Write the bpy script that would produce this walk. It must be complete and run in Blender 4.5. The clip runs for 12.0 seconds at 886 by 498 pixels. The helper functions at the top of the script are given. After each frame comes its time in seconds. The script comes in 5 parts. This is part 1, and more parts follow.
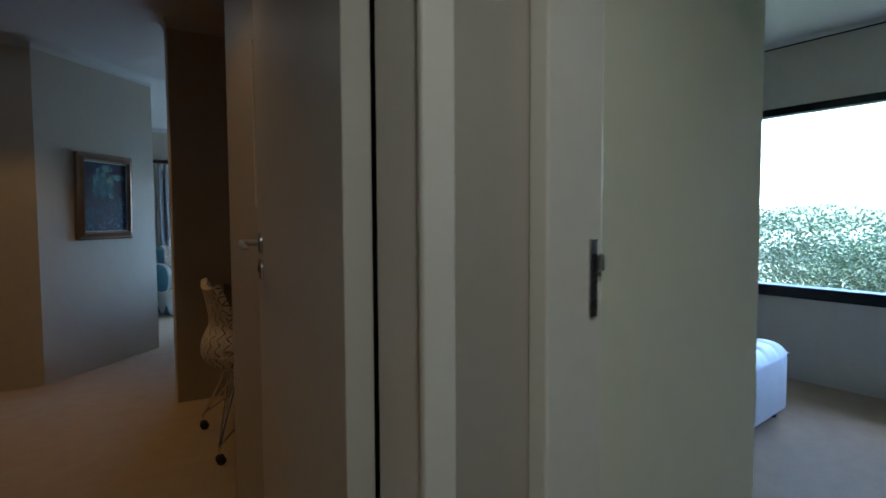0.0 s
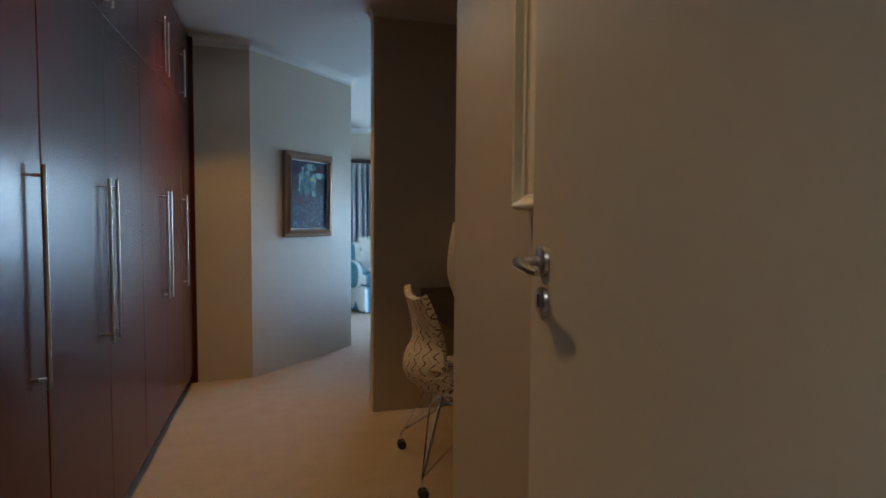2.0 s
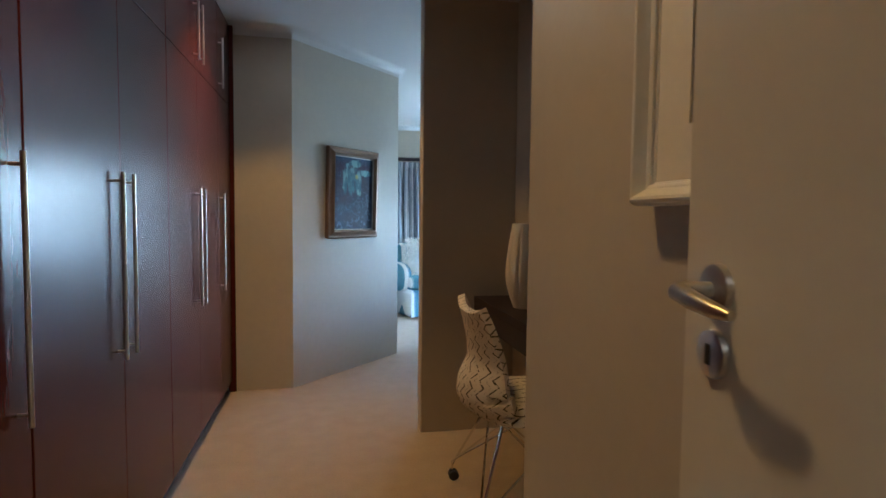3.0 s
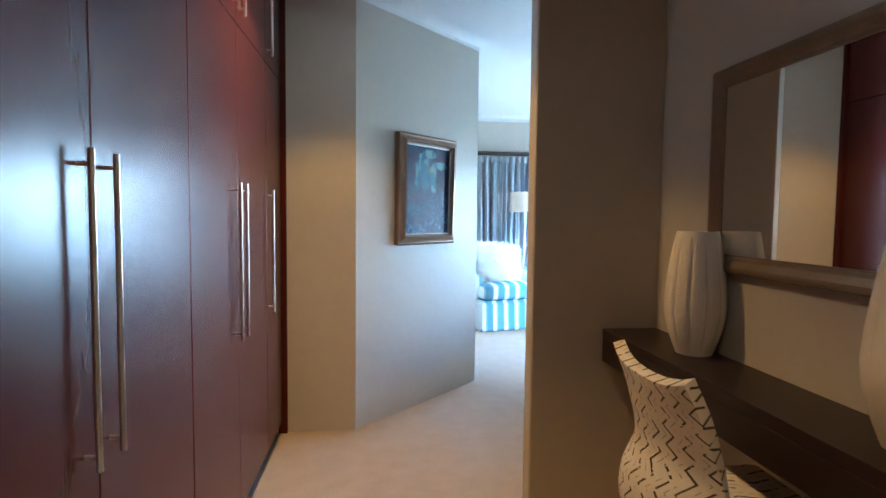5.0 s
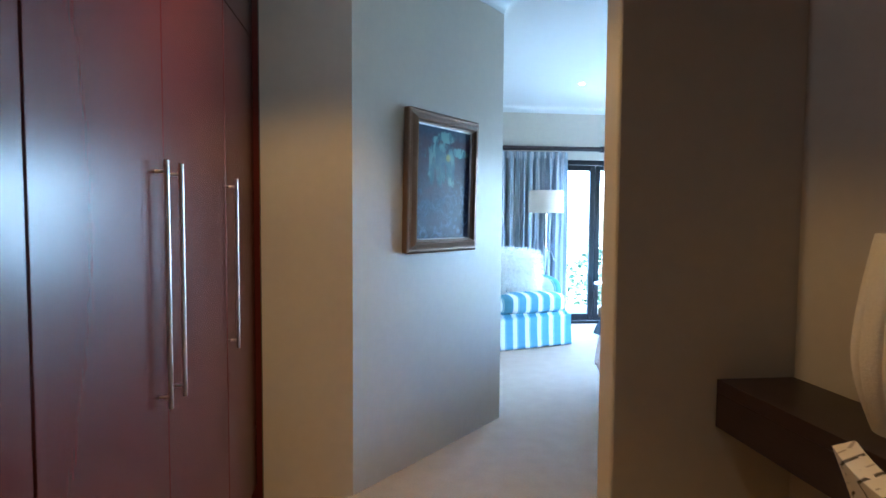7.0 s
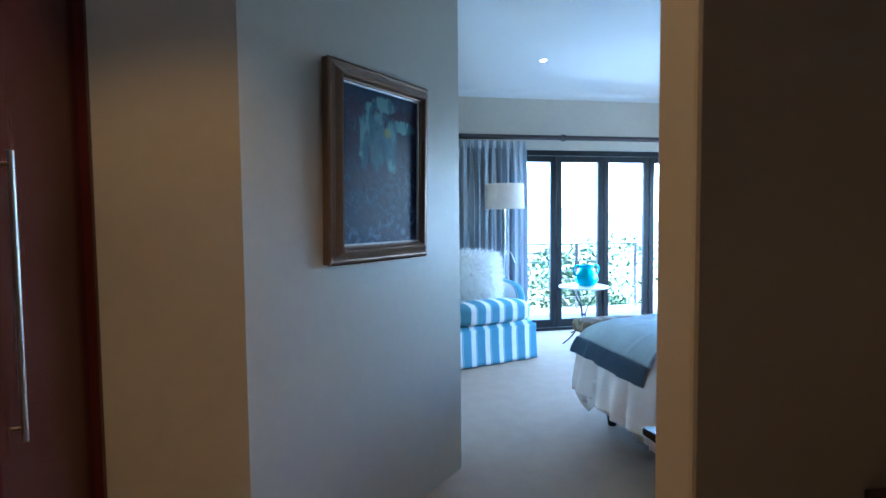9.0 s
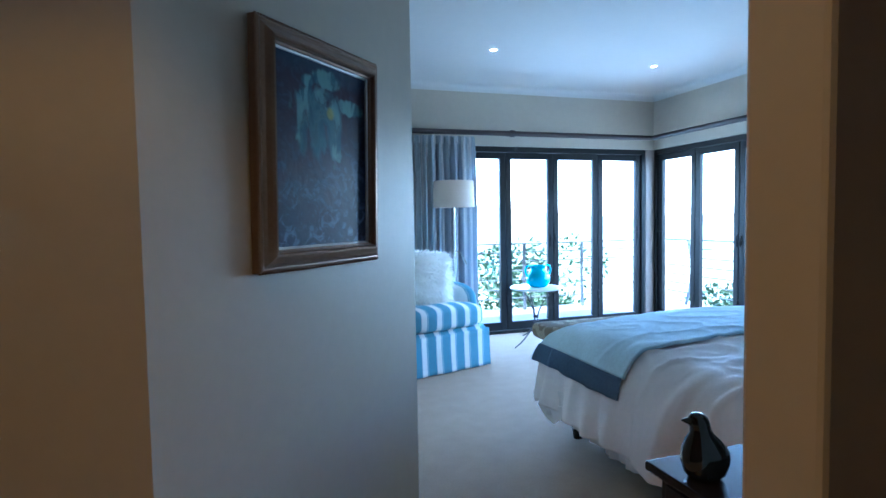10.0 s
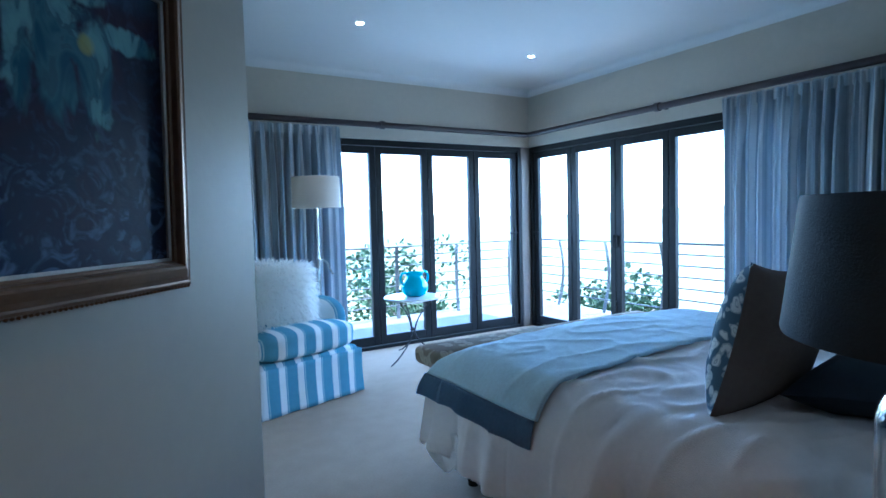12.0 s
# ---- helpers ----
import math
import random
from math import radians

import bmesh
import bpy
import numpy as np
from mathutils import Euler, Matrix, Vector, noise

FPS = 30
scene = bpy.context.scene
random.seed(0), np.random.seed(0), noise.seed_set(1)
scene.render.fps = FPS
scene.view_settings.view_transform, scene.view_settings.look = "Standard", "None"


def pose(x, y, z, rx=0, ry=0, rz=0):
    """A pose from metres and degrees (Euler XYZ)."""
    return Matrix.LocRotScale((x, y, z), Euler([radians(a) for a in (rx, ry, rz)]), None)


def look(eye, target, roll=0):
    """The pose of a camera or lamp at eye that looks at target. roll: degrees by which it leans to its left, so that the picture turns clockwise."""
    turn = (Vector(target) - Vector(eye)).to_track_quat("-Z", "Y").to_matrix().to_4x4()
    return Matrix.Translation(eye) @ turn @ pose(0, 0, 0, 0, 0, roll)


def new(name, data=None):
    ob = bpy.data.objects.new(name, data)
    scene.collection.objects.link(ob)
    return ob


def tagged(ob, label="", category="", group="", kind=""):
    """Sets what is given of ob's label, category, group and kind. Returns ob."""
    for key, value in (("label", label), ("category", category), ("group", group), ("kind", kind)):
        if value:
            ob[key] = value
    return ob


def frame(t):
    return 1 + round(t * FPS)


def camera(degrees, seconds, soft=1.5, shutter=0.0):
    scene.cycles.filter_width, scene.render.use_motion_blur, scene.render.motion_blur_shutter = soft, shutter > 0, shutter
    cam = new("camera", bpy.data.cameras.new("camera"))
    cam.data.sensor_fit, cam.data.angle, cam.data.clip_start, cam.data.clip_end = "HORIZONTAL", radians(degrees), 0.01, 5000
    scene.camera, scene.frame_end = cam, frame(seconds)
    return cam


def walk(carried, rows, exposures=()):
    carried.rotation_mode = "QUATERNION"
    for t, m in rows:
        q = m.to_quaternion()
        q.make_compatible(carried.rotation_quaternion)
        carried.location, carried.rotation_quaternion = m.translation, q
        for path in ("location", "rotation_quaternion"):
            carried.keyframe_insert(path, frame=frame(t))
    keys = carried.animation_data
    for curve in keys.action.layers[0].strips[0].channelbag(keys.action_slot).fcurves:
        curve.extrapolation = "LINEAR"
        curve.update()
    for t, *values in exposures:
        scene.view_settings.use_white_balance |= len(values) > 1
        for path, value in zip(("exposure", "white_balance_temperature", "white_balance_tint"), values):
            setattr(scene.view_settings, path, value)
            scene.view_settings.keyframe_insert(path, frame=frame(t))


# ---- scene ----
cam = camera(77.0, 12.0, shutter=0.3)
PATH = [
    (0, (0.306, 0.438, 1.236), (1.395, 2.112, 1.124), -0.3),
    (0.5, (0.307, 0.549, 1.251), (1.292, 2.285, 1.136), -0.3),
    (1, (0.289, 0.692, 1.259), (1.144, 2.497, 1.141), -0.1),
    (1.5, (0.272, 0.863, 1.258), (0.978, 2.731, 1.141), 0.2),
    (2, (0.264, 1.026, 1.249), (0.821, 2.943, 1.134), 0.5),
    (2.5, (0.285, 1.217, 1.255), (0.751, 3.159, 1.139), 0.5),
    (3, (0.303, 1.388, 1.246), (0.702, 3.344, 1.131), 0.6),
    (5, (0.184, 2.247, 1.263), (0.408, 4.231, 1.142), 0.6),
    (5.5, (0.16, 2.418, 1.257), (0.376, 4.403, 1.139), 0.7),
    (6, (0.156, 2.644, 1.262), (0.365, 4.63, 1.145), 0.5),
    (6.5, (0.165, 2.828, 1.253), (0.371, 4.814, 1.14), 0.5),
    (8.5, (0.249, 3.62, 1.225), (0.588, 5.588, 1.126), -0.5),
    (9, (0.294, 3.778, 1.231), (0.69, 5.735, 1.121), -0.6),
    (9.5, (0.295, 3.97, 1.216), (0.783, 5.907, 1.11), -0.7),
    (10, (0.308, 4.108, 1.218), (0.912, 6.012, 1.108), -1.0),
    (10.5, (0.37, 4.261, 1.211), (1.081, 6.127, 1.102), -1.2),
    (11, (0.439, 4.423, 1.219), (1.246, 6.249, 1.108), -1.2),
    (11.5, (0.495, 4.545, 1.221), (1.414, 6.318, 1.106), -1.4),
    (12, (0.532, 4.692, 1.22), (1.564, 6.401, 1.105), -1.5),
]
EXPOSURES = [(0.0, 3.8, 4700, 5), (1.0, 4.2, 4720, 5), (1.5, 4.6, 4750, 5), (3.0, 5.3, 4750, 5), (4.6, 6.05, 4650, 5), (5.5, 6.1, 4580, 5), (7.0, 5.65, 4480, 5), (8.5, 5.0, 4400, 5), (9.5, 4.6, 4370, 5), (10.5, 4.3, 4340, 5), (12.0, 3.9, 4340, 5)]
walk(cam, [(t, look(eye, target, roll)) for t, eye, target, roll in PATH], EXPOSURES)

# ---- world and light ----
world = bpy.data.worlds.new("sky")
scene.world = world
world.use_nodes = True
wn = world.node_tree.nodes
sky = wn.new("ShaderNodeTexSky")
sky.sky_type = "NISHITA"
sky.sun_disc = False
SUN_EL, SUN_AZ = 60.0, 98.0          # degrees; azimuth counted from +y towards +x
sky.sun_elevation, sky.sun_rotation = radians(SUN_EL), radians(SUN_AZ)
world.node_tree.links.new(sky.outputs[0], wn["Background"].inputs[0])
wn["Background"].inputs[1].default_value = 0.15
sun = new("sun", bpy.data.lights.new("sun", "SUN"))
sun.data.energy, sun.data.angle, sun.data.color = 2.0, radians(0.6), (1.0, 0.93, 0.82)
ca, sa, ce, se = math.cos(radians(SUN_AZ)), math.sin(radians(SUN_AZ)), math.cos(radians(SUN_EL)), math.sin(radians(SUN_EL))
sun.matrix_world = look((8 * sa * ce, 8 * ca * ce, 8 * se), (0, 0, 0))


def spot_lamp(x, y, z, watts, colour=(1.0, 0.45, 0.12), size=112, soft=0.06, blend=0.9):
    ob = new("ceiling_spot", bpy.data.lights.new("ceiling_spot", "SPOT"))
    ob.data.energy, ob.data.color, ob.data.spot_size, ob.data.spot_blend = watts, colour, radians(size), blend
    ob.data.shadow_soft_size = soft
    ob.location = (x, y, z)
    return ob


CEIL = 2.55
DRESSING_LIGHTS = ((0.02, 4.52), (0.10, 2.43))
for (x, y), wide, narrow in zip(DRESSING_LIGHTS, (1.15, 0.70), (1.8, 0.8)):
    spot_lamp(x, y, CEIL - 0.03, wide, (1.0, 0.47, 0.08), 106, blend=0.35)
    spot_lamp(x, y, CEIL - 0.03, narrow, (1.0, 0.47, 0.09), 76, blend=1.0)      # the reflector's inner beam
for x, y in ((2.08, 8.27), (3.67, 8.37)):
    spot_lamp(x, y, CEIL - 0.03, 0.3)



def sky_fill(x, y, z, turn, width, height, watts):
    """An area lamp added outside a glazed opening to strengthen the sky's light."""
    ob = new("sky_fill_lamp", bpy.data.lights.new("sky_fill_lamp", "AREA"))
    ob.data.shape, ob.data.size, ob.data.size_y = "RECTANGLE", width, height
    ob.data.energy, ob.data.color = watts, (0.72, 0.86, 1.0)
    ob.matrix_world = pose(x, y, z, -62, 0, turn)     # leaning, as the sky stands above


# added fill lamps outside the two rows of folding doors
sky_fill(3.25, 9.98, 1.25, 0, 2.3, 1.50, 4.2)
sky_fill(5.07, 7.98, 1.25, -90, 2.75, 1.50, 4.2)
# unseen fill lamp added in the lobby to brighten door frames and nib
spot_lamp(0.36, 0.30, CEIL - 0.03, 2.7, (1.0, 0.84, 0.62), 120)

# ---- materials ----
def mat(name, colour, rough=0.6, metal=0.0, vary=0.12, scale=6.0, bump=0.0, bump_scale=60.0, spec=0.5, coat=0.0, stretch=(1, 1, 1)):
    """A procedural surface: base colour varied by noise at two scales, with a fine bump."""
    m = bpy.data.materials.new(name)
    m.use_nodes = True
    n, l = m.node_tree.nodes, m.node_tree.links
    b = n["Principled BSDF"]
    b.inputs["Roughness"].default_value = rough
    b.inputs["Metallic"].default_value = metal
    b.inputs["Specular IOR Level"].default_value = spec
    b.inputs["Coat Weight"].default_value = coat
    b.inputs["Coat Roughness"].default_value = 0.22 if coat < 0.45 else 0.04
    tc = n.new("ShaderNodeTexCoord")
    mp = n.new("ShaderNodeMapping")
    mp.inputs["Scale"].default_value = stretch
    l.new(tc.outputs["Object"], mp.inputs[0])
    big, small = n.new("ShaderNodeTexNoise"), n.new("ShaderNodeTexNoise")
    big.inputs["Scale"].default_value, small.inputs["Scale"].default_value = scale, scale * 11
    big.inputs["Detail"].default_value, small.inputs["Detail"].default_value = 3, 4
    mix = n.new("ShaderNodeMath"); mix.operation = "ADD"
    l.new(mp.outputs[0], big.inputs["Vector"]); l.new(mp.outputs[0], small.inputs["Vector"])
    l.new(big.outputs[0], mix.inputs[0]); l.new(small.outputs[0], mix.inputs[1])
    ramp = n.new("ShaderNodeMapRange")
    ramp.inputs[1].default_value, ramp.inputs[2].default_value = 0.6, 1.4
    ramp.inputs[3].default_value, ramp.inputs[4].default_value = 1 - vary, 1 + vary
    l.new(mix.outputs[0], ramp.inputs[0])
    col = n.new("ShaderNodeVectorMath"); col.operation = "SCALE"
    col.inputs[0].default_value = colour
    l.new(ramp.outputs[0], col.inputs["Scale"])
    l.new(col.outputs[0], b.inputs["Base Color"])
    if bump:
        bn, bp = n.new("ShaderNodeTexNoise"), n.new("ShaderNodeBump")
        bn.inputs["Scale"].default_value, bn.inputs["Detail"].default_value = bump_scale, 5
        bp.inputs["Strength"].default_value, bp.inputs["Distance"].default_value = bump, 0.004
        l.new(mp.outputs[0], bn.inputs["Vector"]); l.new(bn.outputs[0], bp.inputs["Height"]); l.new(bp.outputs[0], b.inputs["Normal"])
    return m


M_WALL = mat("wall_paint", (0.47, 0.425, 0.34), 0.42, vary=0.04, scale=2.0, bump=0.10, bump_scale=45)
M_WALL_COOL = mat("guest_paint", (0.76, 0.73, 0.53), 0.75, vary=0.03, scale=2.0, bump=0.12, bump_scale=45)
M_CEIL = mat("ceiling_paint", (0.62, 0.62, 0.60), 0.85, vary=0.02, scale=1.5, bump=0.06, bump_scale=60)
M_CARPET = mat("carpet", (0.37, 0.29, 0.205), 0.95, vary=0.10, scale=9.0, bump=0.9, bump_scale=320, spec=0.1)
M_DOOR = mat("door_paint", (0.60, 0.56, 0.46), 0.42, vary=0.02, scale=3.0, bump=0.03, bump_scale=80)
M_FRAME = mat("frame_paint", (0.78, 0.73, 0.60), 0.45, vary=0.03, scale=4.0, bump=0.04, bump_scale=70)
M_WOOD = mat("mahogany_veneer", (0.062, 0.012, 0.009), 0.26, coat=0.03, spec=0.22, vary=0.07, scale=2.5, stretch=(6, 6, 0.5))
M_DESK = mat("dark_stained_wood", (0.020, 0.010, 0.009), 0.4, vary=0.3, scale=3.0, bump=0.06, bump_scale=30, stretch=(5, 0.6, 5))
# near-black that stands for shade in door gaps and lock holes
M_DARK = mat("shadow_gap_black", (0.012, 0.010, 0.010), 0.7, vary=0.1)
M_STEEL = mat("brushed_steel", (0.56, 0.53, 0.49), 0.3, 1.0, vary=0.05, scale=20, bump=0.05, bump_scale=200)
M_CHROME = mat("chrome", (0.75, 0.74, 0.72), 0.08, 1.0, vary=0.02)
M_ALU = mat("dark_aluminium", (0.012, 0.012, 0.012), 0.5, vary=0.12, scale=4, spec=0.2)

M_POST = mat("weathered_post", (0.23, 0.19, 0.16), 0.5, vary=0.2, scale=8, stretch=(4, 4, 0.6))
M_GOLD = mat("bronze_gilt", (0.21, 0.135, 0.085), 0.34, 0.6, vary=0.12, scale=9, bump=0.06, bump_scale=60)
M_SILVER = mat("silver_leaf_lip", (0.55, 0.54, 0.52), 0.35, 0.6, vary=0.15, scale=20)
M_CHAMP = mat("champagne_frame", (0.22, 0.165, 0.11), 0.36, 0.5, vary=0.15, scale=10, bump=0.08, bump_scale=90)
M_CERAMIC = mat("matt_white_ceramic", (0.74, 0.68, 0.55), 0.55, vary=0.05, scale=10, bump=0.5, bump_scale=120)
M_MIRROR = mat("silvered_glass", (0.88, 0.88, 0.87), 0.01, 1.0, vary=0.0)
M_LINEN = mat("white_linen", (0.74, 0.70, 0.68), 0.85, vary=0.05, scale=5, bump=0.25, bump_scale=240, spec=0.2)
M_QUILT = mat("crumpled_white_cotton", (0.86, 0.80, 0.77), 0.85, vary=0.04, scale=5, bump=0.2, bump_scale=240, spec=0.2)


def crumple(m, scale, strength, depth):
    """Adds soft creases, as in slept-on cloth, to a surface's relief."""
    n, l = m.node_tree.nodes, m.node_tree.links
    b = n["Principled BSDF"]
    tc, mp = n.new("ShaderNodeTexCoord"), n.new("ShaderNodeMapping")
    mp.inputs["Rotation"].default_value = (0.0, 0.0, 0.7)
    mp.inputs["Scale"].default_value = (1.0, 0.38, 1.0)
    k, bp = n.new("ShaderNodeTexNoise"), n.new("ShaderNodeBump")
    k.noise_type = "RIDGED_MULTIFRACTAL"
    k.inputs["Scale"].default_value, k.inputs["Detail"].default_value, k.inputs["Distortion"].default_value = scale, 3, 0.6
    bp.inputs["Strength"].default_value, bp.inputs["Distance"].default_value = strength, depth
    l.new(tc.outputs["Object"], mp.inputs[0]); l.new(mp.outputs[0], k.inputs["Vector"]); l.new(k.outputs[0], bp.inputs["Height"])
    old = b.inputs["Normal"].links
    if old:
        l.new(old[0].from_socket, bp.inputs["Normal"])
    l.new(bp.outputs[0], b.inputs["Normal"])


crumple(M_QUILT, 4.0, 0.8, 0.014)
M_THROW = mat("pale_blue_throw", (0.62, 0.75, 0.81), 0.85, vary=0.1, scale=7, bump=0.35, bump_scale=260, spec=0.15)
crumple(M_THROW, 5.0, 0.4, 0.008)
M_THROW_HEM = mat("slate_blue_border", (0.17, 0.24, 0.34), 0.85, vary=0.15, scale=7, bump=0.35, bump_scale=260, spec=0.15)
M_TAUPE = mat("taupe_cotton", (0.19, 0.155, 0.14), 0.9, vary=0.1, scale=6, bump=0.25, bump_scale=260, spec=0.1)
M_FUR = mat("white_long_fur", (0.93, 0.92, 0.88), 0.8, vary=0.06, scale=8, spec=0.15)
f_n, f_l = M_FUR.node_tree.nodes, M_FUR.node_tree.links
f_t, f_m = f_n.new("ShaderNodeBsdfTranslucent"), f_n.new("ShaderNodeMixShader")
f_t.inputs[0].default_value = (0.95, 0.94, 0.90, 1)
f_m.inputs[0].default_value = 0.5
f_l.new(f_n["Principled BSDF"].outputs[0], f_m.inputs[1]); f_l.new(f_t.outputs[0], f_m.inputs[2])
f_l.new(f_m.outputs[0], f_n["Material Output"].inputs[0])
M_SHADE = mat("ivory_lampshade", (0.66, 0.60, 0.52), 0.8, vary=0.04, scale=9, bump=0.2, bump_scale=200)
M_NAVY = mat("navy_lampshade", (0.022, 0.032, 0.05), 0.7, vary=0.12, scale=9, bump=0.25, bump_scale=260, spec=0.3)
M_EBONY = mat("ebony_stained_wood", (0.016, 0.011, 0.012), 0.22, vary=0.3, scale=4, bump=0.05, bump_scale=40, stretch=(5, 1, 1))
M_TURQ = mat("turquoise_glaze", (0.05, 0.42, 0.52), 0.16, vary=0.15, scale=9, bump=0.05, bump_scale=30, coat=0.5)
M_MARBLE = mat("white_marble", (0.74, 0.74, 0.73), 0.25, vary=0.1, scale=9)
M_IRON = mat("wrought_iron", (0.03, 0.028, 0.028), 0.5, 0.6, vary=0.2, scale=14, bump=0.2, bump_scale=80)
M_BIRD = mat("black_glazed_ceramic", (0.010, 0.014, 0.016), 0.08, vary=0.2, scale=12, bump=0.1, bump_scale=40, coat=0.6)
M_RAIL = mat("dark_stained_pole", (0.028, 0.017, 0.016), 0.42, vary=0.25, scale=6, stretch=(1, 1, 5))
M_LEATHER = mat("white_leather", (0.70, 0.70, 0.70), 0.42, vary=0.05, scale=6, bump=0.15, bump_scale=150)
M_WHITEFRAME = mat("white_frame_paint", (0.76, 0.75, 0.71), 0.4, vary=0.03, scale=8)
M_MAT_BOARD = mat("cream_mat_board", (0.72, 0.69, 0.62), 0.85, vary=0.03, scale=8)
M_RUBBER = mat("black_castor", (0.012, 0.012, 0.012), 0.5, vary=0.1)
M_DECK = mat("balcony_deck_boards", (0.10, 0.092, 0.085), 0.7, vary=0.12, scale=5, bump=0.2, bump_scale=50)
M_RENDER = mat("pale_outside_plaster", (0.55, 0.53, 0.50), 0.8, vary=0.06, scale=3, bump=0.2, bump_scale=40)
M_GREYBAR = mat("weathered_steel_bar", (0.07, 0.07, 0.07), 0.5, 0.3, vary=0.1, scale=12)
M_LEAF = mat("green_leaves", (0.050, 0.075, 0.032), 0.75, vary=0.5, scale=1.7, spec=0.08)
# lighter copy of the leaf colour, with haze and glare painted in
M_LEAF_HAZED = mat("haze_lightened_leaves", (0.12, 0.15, 0.08), 0.75, vary=0.35, scale=1.4, spec=0.08)
M_BARK = mat("grey_bark", (0.16, 0.13, 0.10), 0.9, vary=0.3, scale=9, bump=0.6, bump_scale=30)
M_GROUND = mat("dry_grass_ground", (0.14, 0.14, 0.07), 0.95, vary=0.4, scale=0.3, bump=0.4, bump_scale=8)
M_FRONTLIGHT = bpy.data.materials.new("lamp_glass")
M_FRONTLIGHT.use_nodes = True
fl = M_FRONTLIGHT.node_tree.nodes["Principled BSDF"]
fl.inputs["Emission Color"].default_value, fl.inputs["Emission Strength"].default_value = (1.0, 0.86, 0.66, 1), 12.0


def node_mat(name, rough, build, spec=0.2, bump=0.0, bump_scale=200.0):
    """A surface whose colour build(nodes, links, x, y, z) returns as a socket, from object coordinates."""
    m = bpy.data.materials.new(name)
    m.use_nodes = True
    n, l = m.node_tree.nodes, m.node_tree.links
    b = n["Principled BSDF"]
    b.inputs["Roughness"].default_value, b.inputs["Specular IOR Level"].default_value = rough, spec
    tc, sep = n.new("ShaderNodeTexCoord"), n.new("ShaderNodeSeparateXYZ")
    l.new(tc.outputs["Object"], sep.inputs[0])
    l.new(build(n, l, sep.outputs, tc.outputs["Object"]), b.inputs["Base Color"])
    if bump:
        bn, bp = n.new("ShaderNodeTexNoise"), n.new("ShaderNodeBump")
        bn.inputs["Scale"].default_value, bn.inputs["Detail"].default_value = bump_scale, 5
        bp.inputs["Strength"].default_value, bp.inputs["Distance"].default_value = bump, 0.004
        l.new(tc.outputs["Object"], bn.inputs["Vector"]); l.new(bn.outputs[0], bp.inputs["Height"]); l.new(bp.outputs[0], b.inputs["Normal"])
    return m


def op(n, l, kind, *ins):
    """A math node on sockets and numbers."""
    k = n.new("ShaderNodeMath")
    k.operation = kind
    for i, v in enumerate(ins):
        if isinstance(v, (int, float)):
            k.inputs[i].default_value = v
        else:
            l.new(v, k.inputs[i])
    return k.outputs[0]


def blend(n, l, fac, a, b):
    """A colour mix; a and b are colours or sockets."""
    k = n.new("ShaderNodeMix")
    k.data_type = "RGBA"
    if isinstance(fac, (int, float)):
        k.inputs[0].default_value = fac
    else:
        l.new(fac, k.inputs[0])
    for i, v in ((6, a), (7, b)):
        if isinstance(v, tuple):
            k.inputs[i].default_value = (*v, 1)
        else:
            l.new(v, k.inputs[i])
    return k.outputs[2]


def noise_of(n, l, vec, scale, detail=3.0, distort=0.0):
    k = n.new("ShaderNodeTexNoise")
    k.inputs["Scale"].default_value, k.inputs["Detail"].default_value, k.inputs["Distortion"].default_value = scale, detail, distort
    l.new(vec, k.inputs["Vector"])
    return k.outputs[0]


def smooth_step(n, l, v, a, b):
    k = n.new("ShaderNodeMapRange")
    k.interpolation_type = "SMOOTHSTEP"
    k.inputs[1].default_value, k.inputs[2].default_value = a, b
    l.new(v, k.inputs[0])
    return k.outputs[0]


def stripes(period, first, wide, edge):
    def build(n, l, xyz, vec):
        wob = op(n, l, "MULTIPLY", noise_of(n, l, vec, 5.0), 0.012)
        f = op(n, l, "FRACT", op(n, l, "DIVIDE", op(n, l, "ADD", op(n, l, "ADD", xyz[0], first), wob), period))
        white = op(n, l, "LESS_THAN", f, wide)
        thin = op(n, l, "LESS_THAN", op(n, l, "ABSOLUTE", op(n, l, "SUBTRACT", f, wide + 0.07)), edge)
        base = blend(n, l, noise_of(n, l, vec, 30.0), (0.12, 0.26, 0.36), (0.16, 0.33, 0.43))
        c = blend(n, l, white, base, (0.78, 0.79, 0.76))
        return blend(n, l, thin, c, (0.42, 0.54, 0.56))
    return build


M_STRIPE = node_mat("striped_upholstery", 0.85, stripes(0.135, 0.40, 0.34, 0.025), bump=0.25)


def curtain_colour(axis):
    def build(n, l, xyz, vec):
        f = op(n, l, "FRACT", op(n, l, "MULTIPLY", xyz[axis], 14.0))
        a = op(n, l, "LESS_THAN", f, 0.42)
        g = op(n, l, "LESS_THAN", op(n, l, "FRACT", op(n, l, "MULTIPLY", xyz[axis], 37.0)), 0.3)
        c = blend(n, l, a, (0.40, 0.445, 0.49), (0.62, 0.63, 0.63))
        return blend(n, l, op(n, l, "MULTIPLY", g, 0.45), c, (0.25, 0.30, 0.36))
    return build


M_CURTAIN_X = node_mat("striped_curtain_cloth", 0.85, curtain_colour(0), bump=0.15)
cn, cl = M_CURTAIN_X.node_tree.nodes, M_CURTAIN_X.node_tree.links
c_t, c_m = cn.new("ShaderNodeBsdfTranslucent"), cn.new("ShaderNodeMixShader")
cl.new(cn["Principled BSDF"].inputs["Base Color"].links[0].from_socket, c_t.inputs[0])
c_m.inputs[0].default_value = 0.35
cl.new(cn["Principled BSDF"].outputs[0], c_m.inputs[1]); cl.new(c_t.outputs[0], c_m.inputs[2])
cl.new(c_m.outputs[0], cn["Material Output"].inputs[0])


